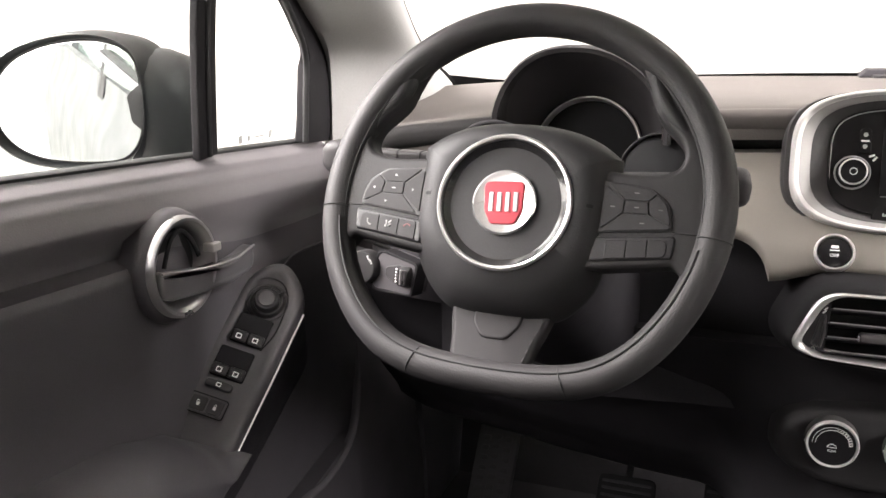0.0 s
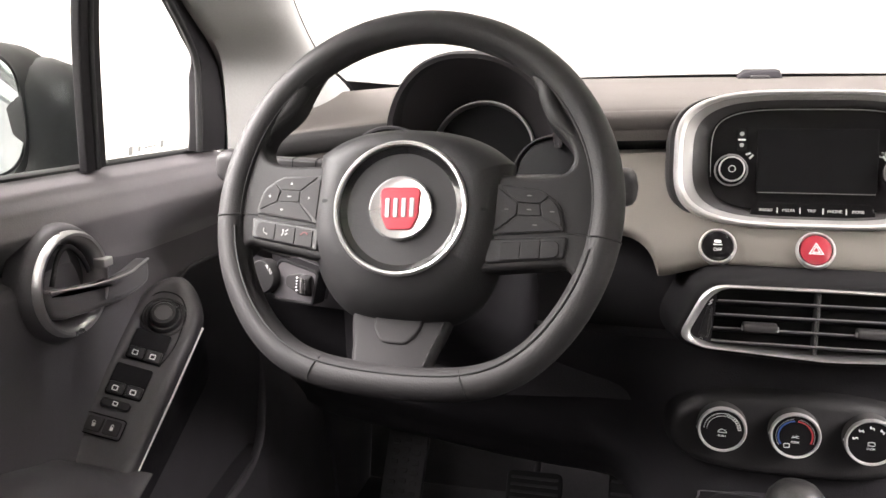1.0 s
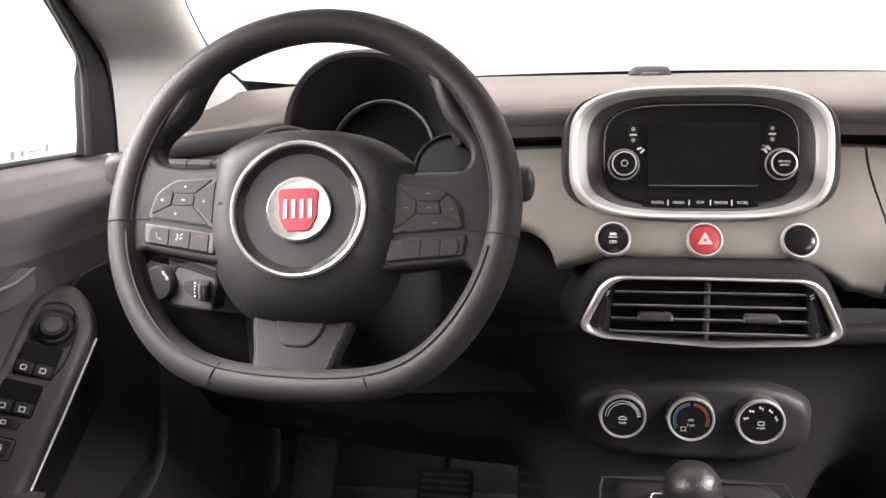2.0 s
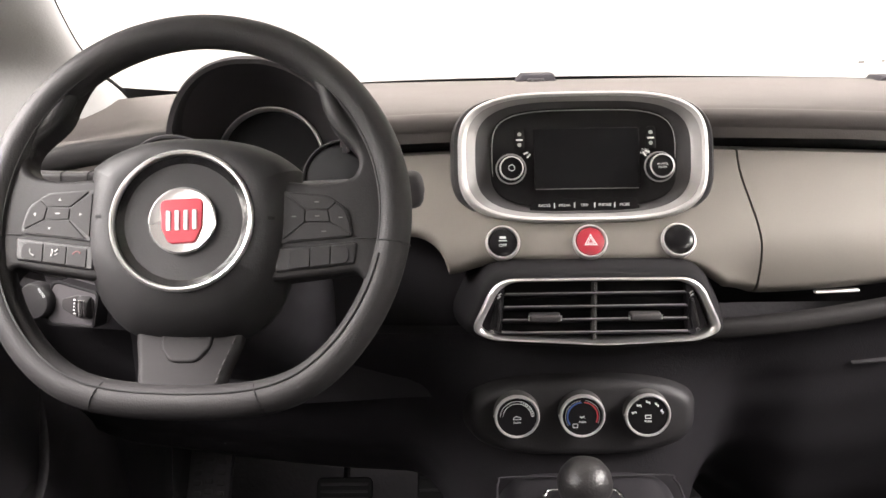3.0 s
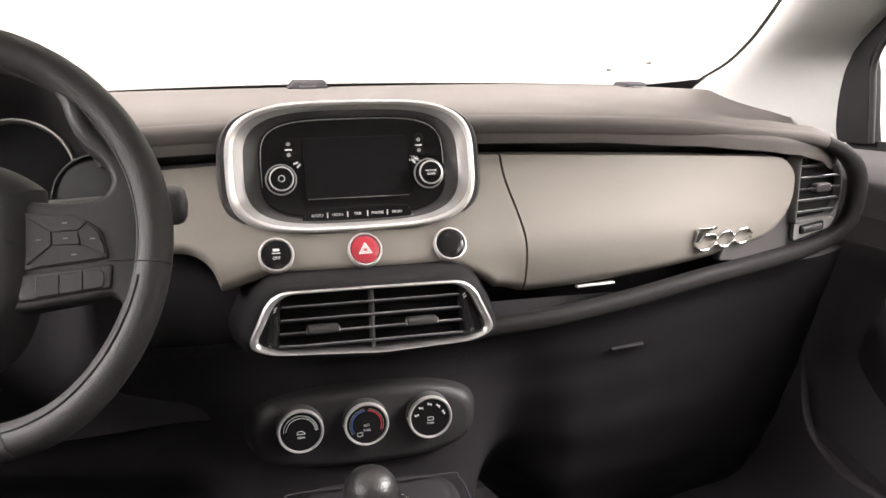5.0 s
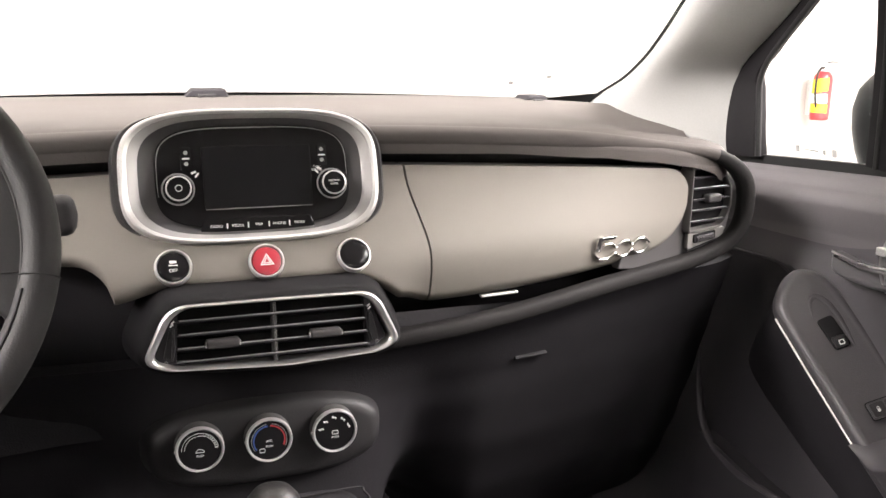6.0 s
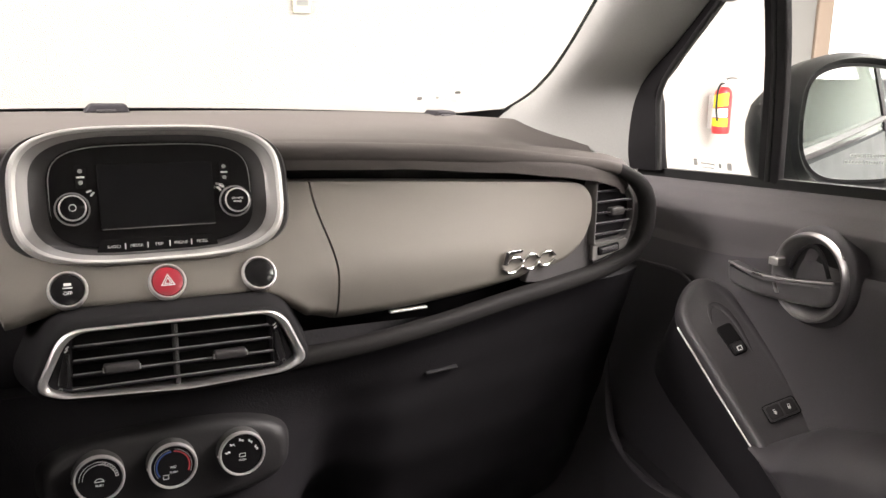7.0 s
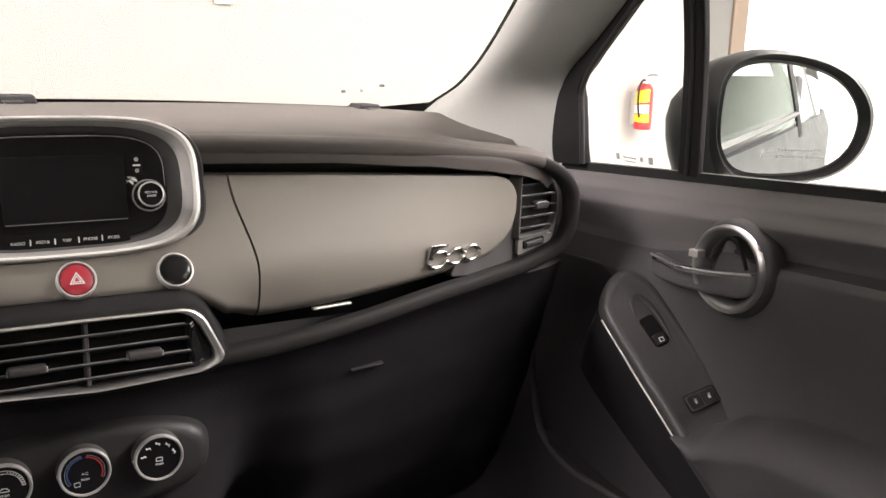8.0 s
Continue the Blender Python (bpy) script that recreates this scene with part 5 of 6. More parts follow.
def car_door(s):
    off = 0.010 if s < 0 else 0.0
    d = thing("car_door", "dark grey car door with a chrome-ringed handle, closed", "car door", (s * 0.80, -0.3, 0.40), group="front doors")
    def to(p):
        return Vector((s * (p[0] + off), p[1], p[2]))
    def frame_at(p, x_axis, y_axis, z_axis):
        m = Matrix((x_axis, y_axis, z_axis)).transposed().to_4x4()
        m.translation = p
        return Matrix.Diagonal((s, 1, 1, 1)) @ Matrix.Translation((off, 0, 0)) @ m
    def lining(u, v, k):
        y = 0.50 - 1.46 * u
        knee = 0.78 + 0.148 * ease((y + 0.04) / 0.10)
        crease = 0.9895 - 0.045 * y
        crease += (0.968 - crease) * ease((y + 0.16) / 0.20)
        low, high = ((0.30, knee), (knee, max(crease, knee + 0.001)), (max(crease, knee + 0.001), belt_z(y)))[k]
        z = low + (high - low) * v
        return to((door_x(y, z), y, z))
    part("lining", sheet(lambda u, v: lining(u, v, 1), 146, 60, (s * 0.035, 0, 0)), DOOR, d)
    part("upper_pad", sheet(lambda u, v: lining(u, v, 2), 146, 50, (s * 0.035, 0, 0)), DOORTOP, d, "padded upper door trim, lighter than the lining")
    part("lower_lining", sheet(lambda u, v: lining(u, v, 0), 146, 30, (s * 0.035, 0, 0)), DARK, d, "black lower door lining")
    piping = [to((door_x(y, z) - 0.001, y, z)) for y, z in ((0.20, 0.926), (0.15, 0.9275), (0.105, 0.929), (0.080, 0.9265), (0.058, 0.917))]
    part("lining_edge", sweep(smooth_path(piping, 6), disc(0.0022), (1, 0, 0)), DOOR, d)
    belt = [to((0.803, y, belt_z(y) + 0.0005)) for y in (0.24, 0.10, 0.0, -0.2, -0.5, -0.94)]
    part("belt_seal", sweep(smooth_path(belt, 5), [(-0.004, -0.005), (0.016, -0.014), (0.016, 0.004), (0.0, 0.004), (-0.003, 0.002)], (0, 0, 1)), RUBBER, d)
    # handle
    c = Vector((0.748, -0.158, 0.979))
    hm = frame_at(c, Vector((0, 1, 0)), Vector((0, 0, 1)), Vector((-1, 0, 0)))
    rm = hm @ Matrix.Translation((-0.004, 0.0005, 0))
    part("handle_bowl", lathe([(0.0650, -0.025), (0.0645, -0.010), (0.0620, -0.002), (0.0580, 0.003), (0.0540, 0.004)], rm, 72), DOOR, d)
    part("handle_ring", lathe([(0.0570, 0.002), (0.0565, 0.008), (0.0540, 0.0120), (0.0510, 0.0115), (0.0495, 0.0080), (0.0480, 0.0070), (0.0445, 0.0010), (0.0415, -0.008), (0.0405, -0.020)], rm, 72), HANDLE, d, "satin chrome ring")
    part("handle_pocket", lathe([(0.0420, -0.026), (0.0420, -0.012), (0.0300, -0.018), (0.0, -0.020)], rm, 48), SWITCH, d)
    arch = [rm @ Vector((x, y, 0.002)) for x, y in ((0.034, 0.004), (0.024, 0.024), (0.010, 0.037), (-0.002, 0.038), (-0.014, 0.028), (-0.026, 0.004))]
    part("pocket_arch", sweep(smooth_path(arch, 6), disc(0.0030, 0.0022), (1, 0, 0)), SILVER, d)
    blade = [(-0.044, 0.002), (-0.026, -0.001), (0.0, -0.005), (0.037, -0.0085), (0.075, -0.0098), (0.102, -0.0092), (0.1265, -0.0068)]
    low = [(0.1300, -0.012), (0.1295, -0.026), (0.1240, -0.0345), (0.108, -0.0375), (0.082, -0.0372), (0.043, -0.0368), (0.006, -0.0358), (-0.026, -0.0322), (-0.044, -0.022)]
    lever_shape = [p[:2] for p in smooth_path([(x, y, 0) for x, y in blade + low], 4, True)]
    bm = bmesh.new()
    shape = anticlockwise(lever_shape)
    rings(bm, [[hm @ Vector((x, y, h + 0.012 * ease((x + 0.03) / 0.10) * (1 - ease((x - 0.05) / 0.08)))) for x, y in inset(shape, i)] for i, h in ((0.0, -0.006), (0.0, 0.004), (0.0012, 0.0072), (0.0035, 0.0088), (0.006, 0.009))])
    lever = part("lever", bm, LEVER, d, "satin grey door lever")
    edge = [hm @ Vector((x, y + 0.0005, 0.0105 + 0.012 * ease((x + 0.03) / 0.10) * (1 - ease((x - 0.05) / 0.08)))) for x, y in blade]
    part("lever_edge", sweep(smooth_path(edge, 6), disc(0.0015), POD_N), HANDLE, lever)
    part("lock_tab", plate(rrect(0.016, 0.010, 0.002), 0.014, hm @ Matrix.Translation((0.044, 0.012, 0.018)), 0.0015), CHROME, d, "small silver lock tab")
    # sloping switch panel
    pm = frame_at(POD_AT, POD_W, -POD_D, POD_N)
    e = 0.010 if s < 0 else 0.0
    crest = [(0.001, -0.20), (-0.001, -0.13), (-0.0025, -0.06), (-0.0035, -0.015), (0.004, 0.010), (0.022, 0.0305), (0.043, 0.0435), (0.062, 0.0435), (0.078, 0.031), (0.090, 0.005), (0.096, -0.05), (0.098, -0.12), (0.096, -0.20), (0.094, -0.36)]
    crest = [(x + e * max(0.0, 1 - max(x, 0) / 0.06), y) for x, y in crest]
    shape = [p[:2] for p in smooth_path([(x, y, 0) for x, y in crest], 6)] + [(0.010 + e, -0.366)]
    bm = bmesh.new()
    shape = anticlockwise(shape)
    rings(bm, [[pm @ Vector((x, y, h)) for x, y in inset(shape, i)] for i, h in ((0.002, -0.020), (0.0, -0.017), (0.0, -0.013), (0.0012, -0.0075), (0.004, -0.0020), (0.008, 0.0012), (0.012, 0.0022), (0.0155, 0.0014), (0.019, 0.0))])
    panel = part("switch_panel", bm, DOORPOD, d, "dark grey sloping switch panel")
    bm = bmesh.new()
    rings(bm, [[pm @ Vector((x, y, h)) for x, y in inset(shape, i)] for i, h in ((0.003, -0.20), (0.003, -0.017), (0.006, -0.012))])
    part("panel_skirt", bm, LOWER, d, "black skirt under the switch panel")
    strip = [pm @ Vector((x + e, y, -0.012)) for x, y in ((-0.0045, -0.012), (-0.0035, -0.05), (-0.0025, -0.10), (-0.0005, -0.15), (0.0015, -0.203))]
    part("trim_strip", sweep(smooth_path(strip, 5), disc(0.0015), POD_N), CHROME, d, "thin bright trim strip")
    if s < 0:
        groove = [pm @ Vector((x, y, 0.0008)) for x, y in ((0.078, 0.000), (0.070, 0.012), (0.0575, 0.0165), (0.044, 0.0145), (0.034, 0.005), (0.0275, -0.0105), (0.0255, -0.050), (0.0335, -0.0787))]
        part("groove", sweep(smooth_path(groove, 6), disc(0.0009), POD_N), WELL, panel)
        km = pm @ Matrix.Translation((0.0510, -0.0165, 0.001))
        knob = part("mirror_knob", lathe([(0.0215, 0), (0.0210, 0.004), (0.0190, 0.006), (0.0165, 0.0055), (0.0160, 0.004), (0.0155, 0.009), (0.0135, 0.0115), (0.0, 0.012)], km, 40), SWITCH, panel, "round mirror control knob")
        part("knob_cap", lathe([(0.0105, 0.0115), (0.0100, 0.0128), (0.0, 0.0132)], km, 32), TABMAT, knob)
        part("knob_pointer", plate(rrect(0.003, 0.010, 0.001), 0.004, km @ Matrix.Translation((-0.012, 0.014, 0.008)) @ pose(0, 0, 0, 0, 0, 40), 0.001), SWITCH, knob)
        part("knob_rim", frame_ring(oval(0.0265, 0.0245, 2.2, 40), [(0, 0), (0, 0.0015), (0.0015, 0.0015), (0.0015, 0)], km), SWITCH, panel)
        for x0, y0 in ((0.0537, -0.0585), (0.0580, -0.1055)):
            part("switch_well", plate(rrect(0.0425, 0.039, 0.003), 0.003, pm @ Matrix.Translation((x0, y0, 0.0030)), 0.001), WELL, panel)
            for k in (-1, 1):
                w = part("window_switch", plate(rrect(0.0195, 0.014, 0.003), 0.008, pm @ Matrix.Translation((x0 + k * 0.0105, y0 - 0.0120, 0.0060)) @ pose(0, 0, 0, 14), 0.002), SWITCH, panel)
                part("mark", frame_ring(rrect(0.0070, 0.0062, 0.0012), [(0, 0), (0, 0.0004), (0.0012, 0.0004), (0.0012, 0)], pm @ Matrix.Translation((x0 + k * 0.0105, y0 - 0.0125, 0.0066)) @ pose(0, 0, 0, 14)), MARK, w)
        lock = part("window_lock", plate(rrect(0.034, 0.010, 0.005), 0.004, pm @ Matrix.Translation((0.0615, -0.1350, 0.0035)), 0.001), SWITCH, panel)
        part("mark", frame_ring(rrect(0.006, 0.005, 0.001), [(0, 0), (0, 0.0004), (0.001, 0.0004), (0.001, 0)], pm @ Matrix.Translation((0.0615, -0.1350, 0.0037))), MARK, lock)
        base = pm @ Matrix.Translation((0.0635, -0.1630, 0.0045))
    else:
        ridge = [pm @ Vector((x, y, 0.0006)) for x, y in ((0.036, -0.030), (0.044, -0.008), (0.055, -0.004), (0.064, -0.018), (0.068, -0.045), (0.066, -0.085))]
        part("ridge", sweep(smooth_path(ridge, 6), disc(0.004, 0.0014), POD_N, sizes=lambda t: 0.05 + math.sin(math.pi * t) ** 0.7), DOORPOD, panel)
        part("switch_well", plate(rrect(0.022, 0.046, 0.005), 0.003, pm @ Matrix.Translation((0.0497, -0.0590, 0.0030)) @ pose(0, 0, 0, 0, 0, 4), 0.001), WELL, panel)
        w = part("window_switch", plate(rrect(0.0185, 0.016, 0.003), 0.008, pm @ Matrix.Translation((0.0503, -0.0740, 0.0060)) @ pose(0, 0, 0, 14), 0.002), SWITCH, panel)
        part("mark", frame_ring(rrect(0.0075, 0.0066, 0.0012), [(0, 0), (0, 0.0004), (0.0014, 0.0004), (0.0014, 0)], pm @ Matrix.Translation((0.0503, -0.0755, 0.0066)) @ pose(0, 0, 0, 14)), MARK, w)
        base = pm @ Matrix.Translation((0.0567, -0.1700, 0.0045))
    holder = part("lock_switch", plate(fillet([(-0.022, -0.011), (0.022, -0.011), (0.022, 0.011), (-0.022, 0.011)], 0.004), 0.004, base, 0.001), DOORPOD, panel, "door lock switch")
    part("border", frame_ring(rrect(0.047, 0.025, 0.005), [(0, 0), (0, 0.0012), (0.0012, 0.0012), (0.0012, 0)], base @ Matrix.Translation((0, 0, -0.001))), WELL, holder)
    for k in (-1, 1):
        b = part("button", plate(rrect(0.0185, 0.0175, 0.003), 0.003, base @ Matrix.Translation((k * 0.0102, 0, 0.0015)), 0.0008), POD, holder)
        part("mark", plate(rrect(0.0036, 0.0042, 0.0008), 0.0006, base @ Matrix.Translation((k * 0.0102, -0.0012, 0.0018)), 0.0001), MARK, b)
        part("mark", frame_ring(oval(0.0016, 0.0022, 2, 16, 0.0004 * (k + 1), 0.0016), [(0, 0), (0, 0.0004), (0.0006, 0.0004), (0.0006, 0)], base @ Matrix.Translation((k * 0.0102, 0, 0.0015))), MARK, holder)
    # armrest
    def rest(u, v):
        y = -0.150 - 0.62 * u
        low = max(0.757 - 0.62 * (-y - 0.150), 0.56)
        high = knots([(-0.80, 0.838), (-0.42, 0.832), (-0.29, 0.822), (-0.215, 0.800), (-0.165, 0.772), (-0.150, 0.760)], y)
        r = min(0.045, (high - low) * 0.9)
        if v < 0.4:
            return to((0.680 + 0.008 * (1 - v / 0.4), y, low + (high - r - low) * v / 0.4))
        a = (v - 0.4) / 0.6 * math.pi / 2
        return to((0.680 + 0.085 * (1 - math.cos(a)) ** 1.1, y, high - r + r * math.sin(a) ** 1.2))
    part("armrest", sheet(rest, 60, 26, (s * 0.03, 0, 0)), DOOR, d, "padded dark armrest")
    # pocket edge, low at the front
    edge = [to(p) for p in ((0.724, 0.204, 0.770), (0.722, 0.197, 0.70), (0.720, 0.166, 0.626), (0.717, 0.085, 0.597), (0.716, -0.03, 0.600), (0.714, -0.40, 0.605))]
    part("pocket_edge", sweep(smooth_path(edge, 8), disc(0.004, 0.007), (1, 0, 0), sizes=lambda t: 0.05 + 0.95 * ease(t * 3.5)), DOOR, d)
    part("pocket", sheet(lambda u, v: to((0.718 - 0.006 * math.sin(math.pi * v), 0.18 - 0.80 * u, 0.32 + 0.275 * v + 0.025 * (1 - ease(u * 4)) * v)), 16, 8, (s * 0.03, 0, 0)), DARK, d)
    # window frame: triangular pane ahead, divider bar, main pane
    tri = [to(p) for p in ((0.787, 0.215, 1.0695), (0.784, 0.217, 1.100), (0.784, 0.220, 1.140), (0.783, 0.218, 1.188), (0.775, 0.197, 1.217), (0.767, 0.160, 1.240), (0.757, 0.1145, 1.270), (0.738, 0.031, 1.330), (0.715, -0.072, 1.405), (0.690, -0.18, 1.470))]
    wide = lambda t: knots([(0.0, 1.0), (0.20, 0.94), (0.29, 0.84), (0.36, 0.72), (0.44, 0.61), (0.55, 0.50), (0.66, 0.40), (1.0, 0.36)], t)
    part("front_frame", sweep(smooth_path(tri, 8), fillet([(-0.038, -0.012), (0.038, -0.012), (0.038, 0.012), (-0.038, 0.012)], 0.006), (1, 0, 0), sizes=wide), FRAME, d, "black window frame")
    seal = [to(p) for p in ((0.778, 0.177, 1.072), (0.776, 0.182, 1.140), (0.774, 0.184, 1.180), (0.768, 0.169, 1.207), (0.758, 0.134, 1.237), (0.748, 0.093, 1.267), (0.729, 0.012, 1.327), (0.706, -0.090, 1.402))]
    part("front_seal", sweep(smooth_path(seal, 8), disc(0.0045), (1, 0, 0)), RUBBER, d)
    bar = [to(p) for p in ((0.793, -0.0375, 1.0815), (0.768, -0.0525, 1.25), (0.730, -0.064, 1.40))]
    part("divider", sweep(smooth_path(bar, 6), fillet([(-0.0185, -0.006), (0.0185, -0.006), (0.0185, 0.006), (-0.0185, 0.006)], 0.003), (1, 0, 0)), FRAME, d, "black upright divider bar")
    part("divider_seal", sweep(smooth_path([p + Vector((-s * 0.006, 0.0, 0)) for p in bar], 6), disc(0.004), (1, 0, 0)), RUBBER, d)
    pane = part("quarter_pane", sheet(lambda u, v: to((0.805 - 0.075 * v, -0.015 + (0.215 - 0.19 * v ** 1.3) * u, 1.075 + 0.33 * v)), 4, 6, (s * 0.004, 0, 0)), GLASS, d, "clear quarter glass")
    main = part("main_pane", sheet(lambda u, v: to((0.812 - 0.10 * v, -0.035 - 0.93 * u, 1.08 + 0.37 * v)), 4, 6, (s * 0.004, 0, 0)), GLASS, d, "clear door glass")
    pane.visible_shadow = main.visible_shadow = False
    gm = frame_at(Vector((0.799, 0.090, 1.087)), Vector((0, 1, 0)), Vector((0.2, 0, -0.98)) * -1, Vector((-0.98, 0, -0.2)))
    for k, (x, w, h) in enumerate(((-0.045, 0.009, 0.011), (-0.026, 0.006, 0.007), (0.0, 0.030, 0.0022), (0.0, 0.026, 0.0018), (0.026, 0.008, 0.010))):
        part("print", plate(rrect(w, h, 0.001), 0.0006, gm @ Matrix.Translation((x, 0.004 - 0.006 * (k == 3), 0.001)), 0.0002), GREYMARK, pane)
    return d


def door_mirror(s):
    off = 0.026 if s < 0 else 0.0
    c = Vector((s * (0.962 + off), -0.062, 1.158 if s > 0 else 1.1445))
    d = thing("door_mirror", "dark grey door mirror seen through the side glass", "mirror", (s * 0.86, 0.03, 1.06), group="door mirrors")
    m = Matrix.Translation(c) @ pose(0, 0, 0, 0, 0, -s * (32 if s > 0 else 25)) @ pose(0, 0, 0, 90.4 if s > 0 else 92)
    flip = m @ Matrix.Diagonal((s, 1, 1, 1))
    glass_shape = [p[:2] for p in smooth_path([(-0.098, 0.020, 0), (-0.088, 0.062, 0), (-0.045, 0.079, 0), (0.020, 0.073, 0), (0.070, 0.050, 0), (0.097, 0.008, 0), (0.088, -0.040, 0), (0.050, -0.070, 0), (-0.020, -0.080, 0), (-0.070, -0.074, 0), (-0.094, -0.040, 0)], 8, True)]
    if s < 0:
        glass_shape = [(0.93 * x, 0.95 * y) for x, y in glass_shape]
    shape = anticlockwise(glass_shape)
    bm = bmesh.new()
    lip = 1.0 if s > 0 else 0.65
    rings(bm, [[flip @ Vector((x * k - q, y * (k * 0.5 + 0.5) - q * 0.15, h)) for x, y in inset(shape, lip * i)] for i, h, k, q in ((-0.004, -0.012, 1, 0), (-0.012, 0.004, 1, -0.003), (-0.016, -0.002, 1, -0.006), (-0.020, -0.03, 1, 0.004), (-0.016, -0.065, 0.98, 0.020), (-0.006, -0.095, 0.90, 0.034), (0.0, -0.115, 0.76, 0.046), (0.0, -0.125, 0.5, 0.055))], False, True)
    part("housing", bm, SHELL, d, "dark grey mirror housing")
    if s > 0:
        # convex glass
        bm = bmesh.new()
        loops = [[flip @ Vector((x, y, -0.010)) for x, y in shape]]
        for k in (1.0, 0.9, 0.78, 0.66, 0.54, 0.42, 0.30, 0.18, 0.06):
            loops.append([flip @ Vector((x * k, y * k, -0.0065 + (0.0096 - (x * x + y * y) * k * k) / 2.6)) for x, y in shape])
        rings(bm, loops)
        part("glass", bm, MIRROR, d, "convex mirror glass")
    else:
        part("glass", plate(glass_shape, 0.006, flip @ Matrix.Translation((0, 0, -0.006)), 0.001), MIRROR, d, "mirror glass")
    part("back_plate", plate(inset(shape, -0.008), 0.006, flip @ Matrix.Translation((0, 0, -0.011)), 0.001), DARK, d)
    if s > 0:
        for k, words in enumerate(("OBJECTS IN MIRROR ARE", "CLOSER THAN THEY APPEAR")):
            lettering(words, 0.0072, m @ Matrix.Translation((0.010, -0.045 - 0.010 * k, -0.0030)), FAINT, d)
    fm = Matrix.Translation((0.920, 0.052, 0)) if s > 0 else Matrix.Translation((-0.930, 0.040, 0))
    part("foot", lathe([(0.034, 1.045), (0.046, 1.060), (0.057, 1.09), (0.064, 1.12), (0.066, 1.15), (0.060, 1.178), (0.045, 1.198), (0.022, 1.208), (0.0, 1.210)], fm, 40), SHELL, d, "rounded dark mirror foot")
    return d


for side in (-1, 1):
    car_door(side)
    door_mirror(side)


# ---------------------------------------------------------------- pillars and windscreen
def pillar(s):
    p = thing("pillar_trim", "light grey cloth-covered windscreen pillar trim", "pillar trim", (s * 0.73, 0.40, 1.10), group="pillar trims")
    a = smooth_path([(0.778, 0.239, 1.06), (0.778, 0.244, 1.12), (0.776, 0.240, 1.18), (0.767, 0.211, 1.215), (0.750, 0.123, 1.27), (0.730, 0.034, 1.33), (0.700, -0.100, 1.425), (0.674, -0.19, 1.49)], 8)
    b = smooth_path([(0.715, 0.640, 1.09), (0.706, 0.560, 1.135), (0.700, 0.450, 1.175), (0.696, 0.390, 1.205), (0.690, 0.340, 1.235), (0.676, 0.260, 1.29), (0.640, 0.105, 1.398), (0.590, -0.04, 1.50)], 8)
    n = len(a) - 1
    def f(u, v):
        i = min(int(u * n + 0.5), n)
        q = a[i].lerp(b[i], v)
        bulge = 0.052 * math.sin(math.pi * v ** 1.16) ** 0.9
        return Vector((s * (q.x - bulge), q.y - bulge * 0.3, q.z))
    part("cover", sheet(f, n, 14, (s * 0.03, 0.02, 0)), PILLAR, p)
    part("seal", sweep([Vector((s * q.x, q.y, q.z)) + Vector((0, 0.004, 0.003)) for q in b], disc(0.0024, 0.0030), (s, 0, 0)), RUBBER, p)
    return p


pillar(-1)
pillar(1)


def windscreen():
    w = thing("windscreen", "clear windscreen with a black printed edge", "windscreen", (0, 0.72, 1.13))
    def g(u, v):
        k = abs(2 * u - 1)
        return ((2 * u - 1) * (0.75 - 0.14 * v), 0.76 - 0.15 * k ** 3 - 0.80 * v, 1.125 + 0.40 * v - 0.02 * k ** 2)
    pane = part("pane", sheet(g, 24, 10, (0, 0.004, 0.004)), GLASS, w)
    pane.visible_shadow = False
    def band(u, v):
        q = Vector(g(u, (0.044 + 0.024 * abs(2 * u - 1) ** 4 + 0.05 * max(0, abs(2 * u - 1) - 0.84) / 0.16) * v))
        return q + Vector((0, -0.004, 0))
    part("printed_edge", sheet(band, 60, 2, (0, 0.002, 0.001)), RUBBER, w)
    for x, y, z, wide, high in ((0.547, 0.5930, 1.1650, 0.0085, 0.013), (0.576, 0.5760, 1.1671, 0.0045, 0.009), (0.601, 0.5422, 1.1780, 0.0095, 0.011), (0.602, 0.5713, 1.1633, 0.022, 0.003)):
        part("print", plate(rrect(wide, high, 0.001), 0.0006, face(x, y, z, -63, -18), 0.0002), MARK, pane)
    return w


windscreen()


def base_clip(name, label, x, y, z, w, h):
    c = thing(name, label, "clip", (x, y, z))
    part("body", plate(fillet([(-w / 2, 0), (w / 2, 0), (w * 0.42, h), (-w * 0.30, h)], h * 0.25), 0.05, face(x, y, z), 0.003), BLACK, c)
    part("foot", plate(rrect(w * 0.4, h * 0.5, 0.002, cy=h * 0.2), 0.02, face(x, y - 0.012, z), 0.002), POD, c)
    return c


base_clip("sensor_cover", "small dark plastic cover at the windscreen base", 0.002, 0.68, 1.136, 0.078, 0.015)
base_clip("wiper_cover", "flat dark plastic cover at the windscreen base", 0.585, 0.56, 1.132, 0.050, 0.011)


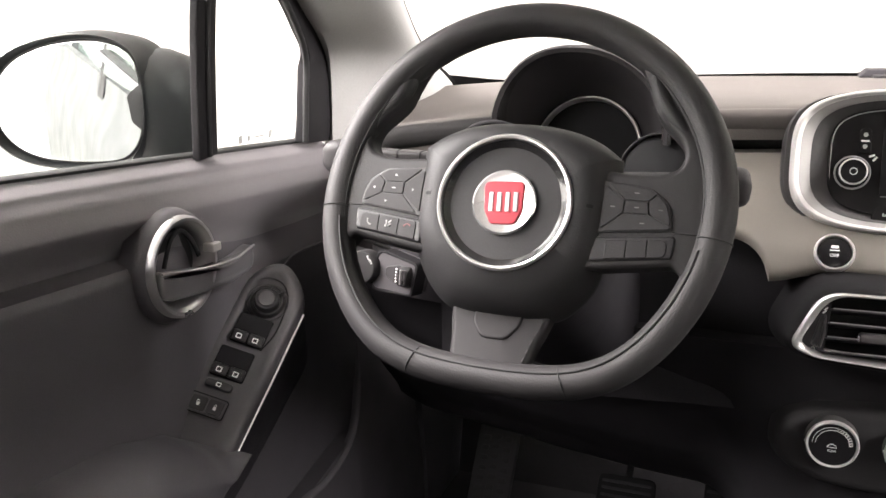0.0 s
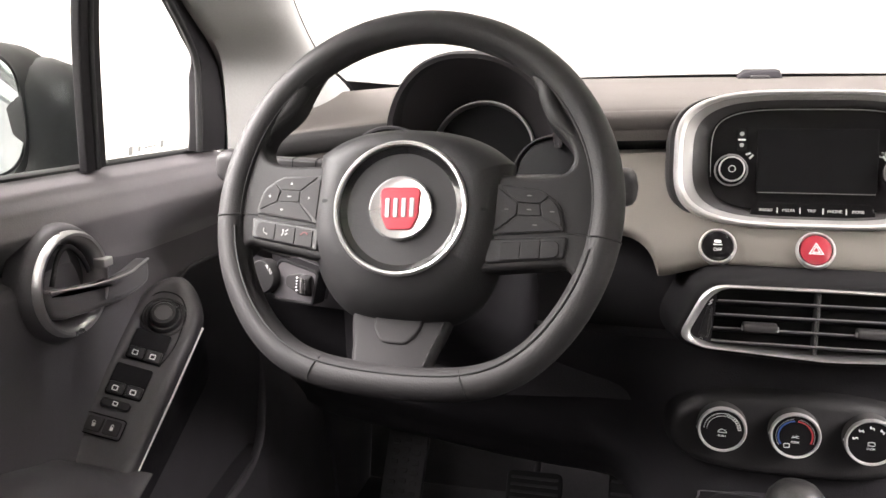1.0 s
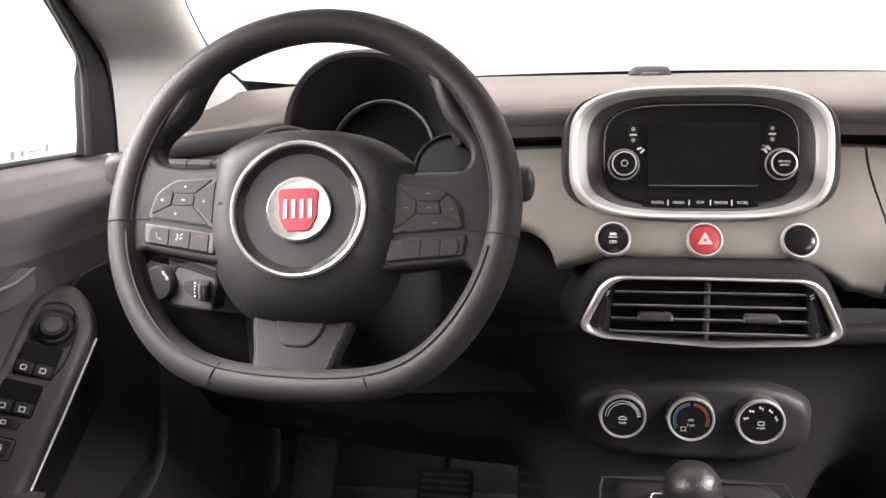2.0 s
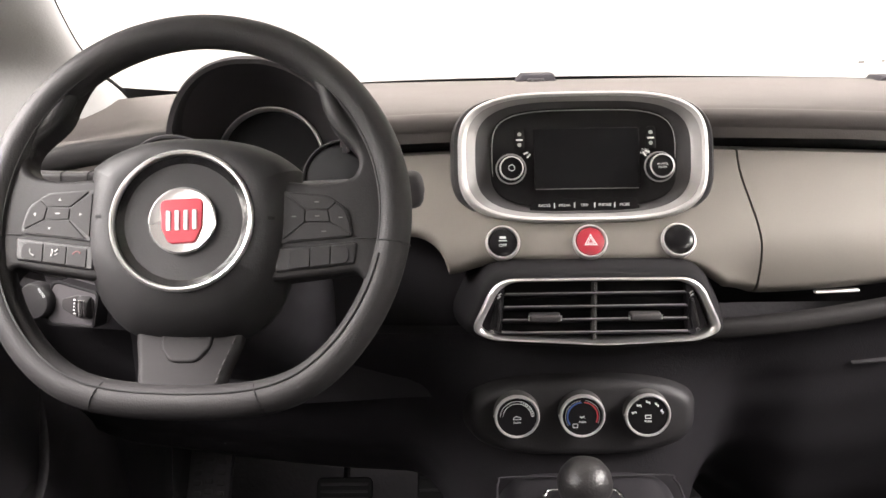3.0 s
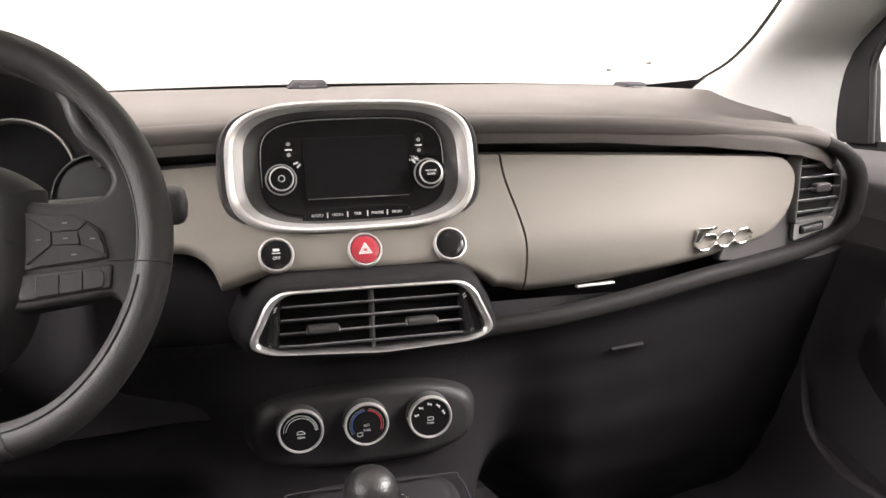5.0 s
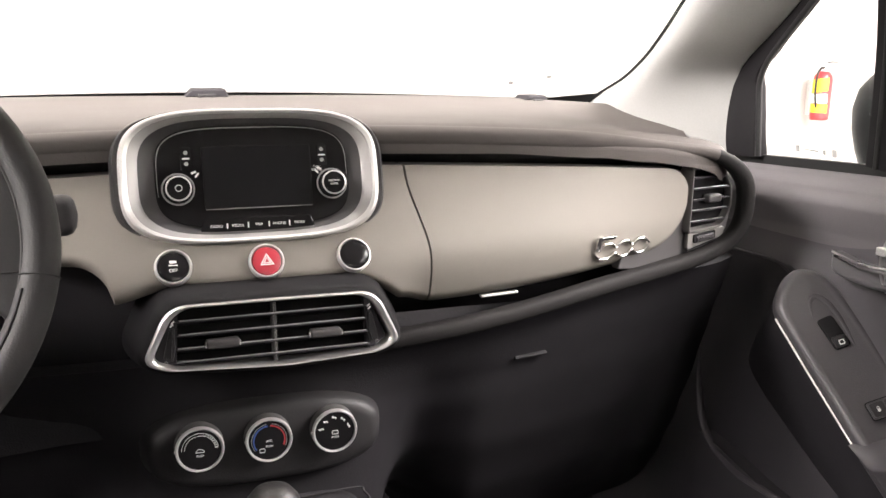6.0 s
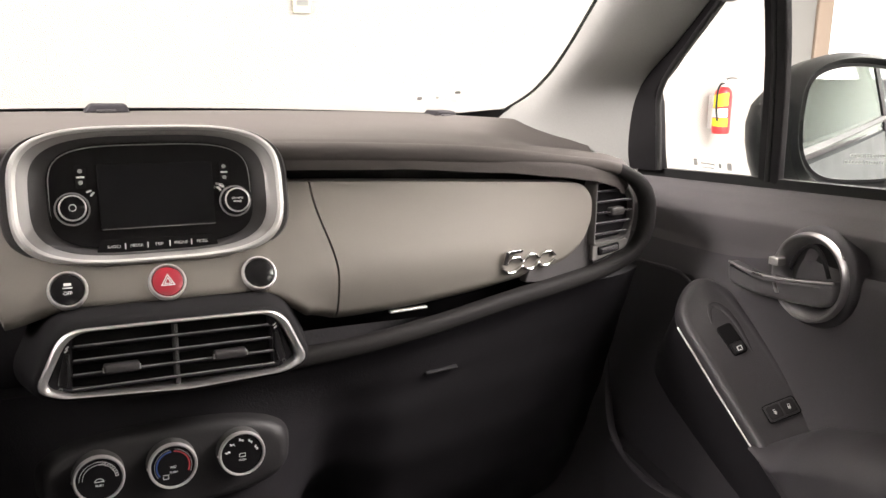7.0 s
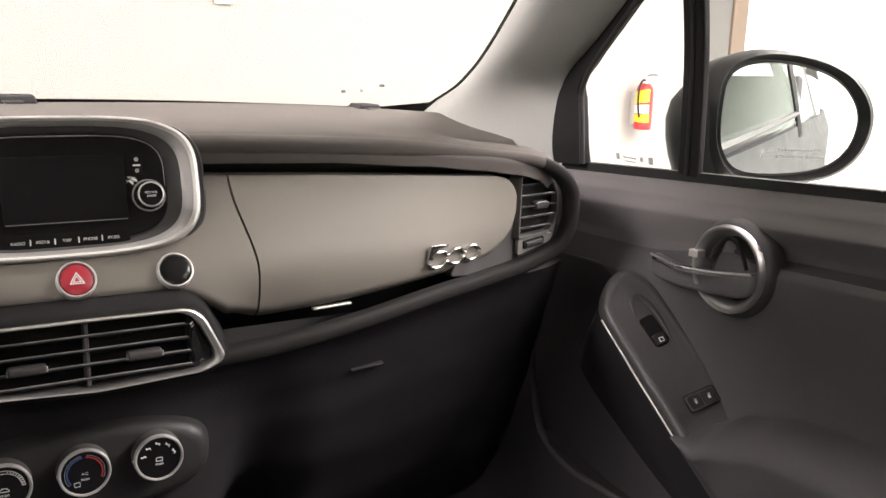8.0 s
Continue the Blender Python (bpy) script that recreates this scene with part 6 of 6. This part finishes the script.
# ---------------------------------------------------------------- things in the room
def extinguisher():
    x, y, z = 4.42, 3.86, 0.760
    e = thing("fire_extinguisher", "red fire extinguisher with yellow labels on the wall", "fire extinguisher", (x, y, z))
    m = Matrix.Translation((x, y, z))
    tank = part("tank", lathe([(0.055, 0.0), (0.062, 0.008), (0.064, 0.03), (0.064, 0.27), (0.058, 0.305), (0.040, 0.33), (0.022, 0.338), (0.0, 0.338)], m), EXT_RED, e, "red steel tank")
    def wrap(a0, a1, z0, z1, tilt, mat):
        def f(u, v):
            a = radians(a0 + (a1 - a0) * u)
            return m @ Vector((0.0655 * math.cos(a), 0.0655 * math.sin(a), z0 + (z1 - z0) * v + tilt * u))
        part("label", sheet(f, 16, 2, lambda u, v: Vector((-0.001 * math.cos(radians(a0 + (a1 - a0) * u)), -0.001 * math.sin(radians(a0 + (a1 - a0) * u)), 0))), mat, tank)
    wrap(140, 268, 0.055, 0.112, 0.0, EXT_YELLOW)
    wrap(150, 262, 0.185, 0.275, 0.022, EXT_YELLOW)
    wrap(140, 262, 0.118, 0.180, 0.004, MARK)
    part("valve", lathe([(0.020, 0.335), (0.020, 0.365), (0.012, 0.37), (0.012, 0.39), (0.0, 0.39)], m), CHROME, e)
    part("handle", sweep(smooth_path([m @ Vector(p) for p in ((0.0, 0, 0.385), (0.03, -0.02, 0.40), (0.075, -0.04, 0.398))]), [(-0.008, -0.004), (0.008, -0.004), (0.008, 0.004), (-0.008, 0.004)], (0, 0, 1)), SWITCH, e)
    part("hose", sweep(smooth_path([m @ Vector(p) for p in ((-0.01, -0.01, 0.36), (-0.06, -0.03, 0.355), (-0.085, -0.03, 0.30), (-0.085, -0.03, 0.18), (-0.075, -0.04, 0.09))]), disc(0.0075), (0, 1, 0)), RUBBER, e)
    part("bracket", plate(rrect(0.03, 0.24, 0.005), 0.07, face(x + 0.012, y + 0.07, z + 0.15), 0.002), CHROME, e)
    return e


extinguisher()
t = thing("thermostat", "small pale wall thermostat with a grey display", "thermostat", (1.32, 3.98, 1.5))
part("case", plate(rrect(0.11, 0.16, 0.01), 0.03, face(1.32, 3.97, 1.57), 0.005), material("pale_plastic", (0.42, 0.40, 0.33), 0.5), t)
part("display", plate(rrect(0.07, 0.09, 0.004), 0.004, face(1.32, 3.968, 1.575), 0.001), DIMMARK, t)
post = thing("timber_post", "brown timber post on the white wall", "post", (5.25, 3.95, 0), kind="structure")
part("post", box(5.34, 5.50, 3.90, 3.998, 0, 3.4, 0.008), WOOD, post)
part("metal_edge", box(5.06, 5.335, 3.92, 3.998, 0, 3.4, 0.005), material("grey_painted_metal", (0.13, 0.125, 0.12), 0.5), post)
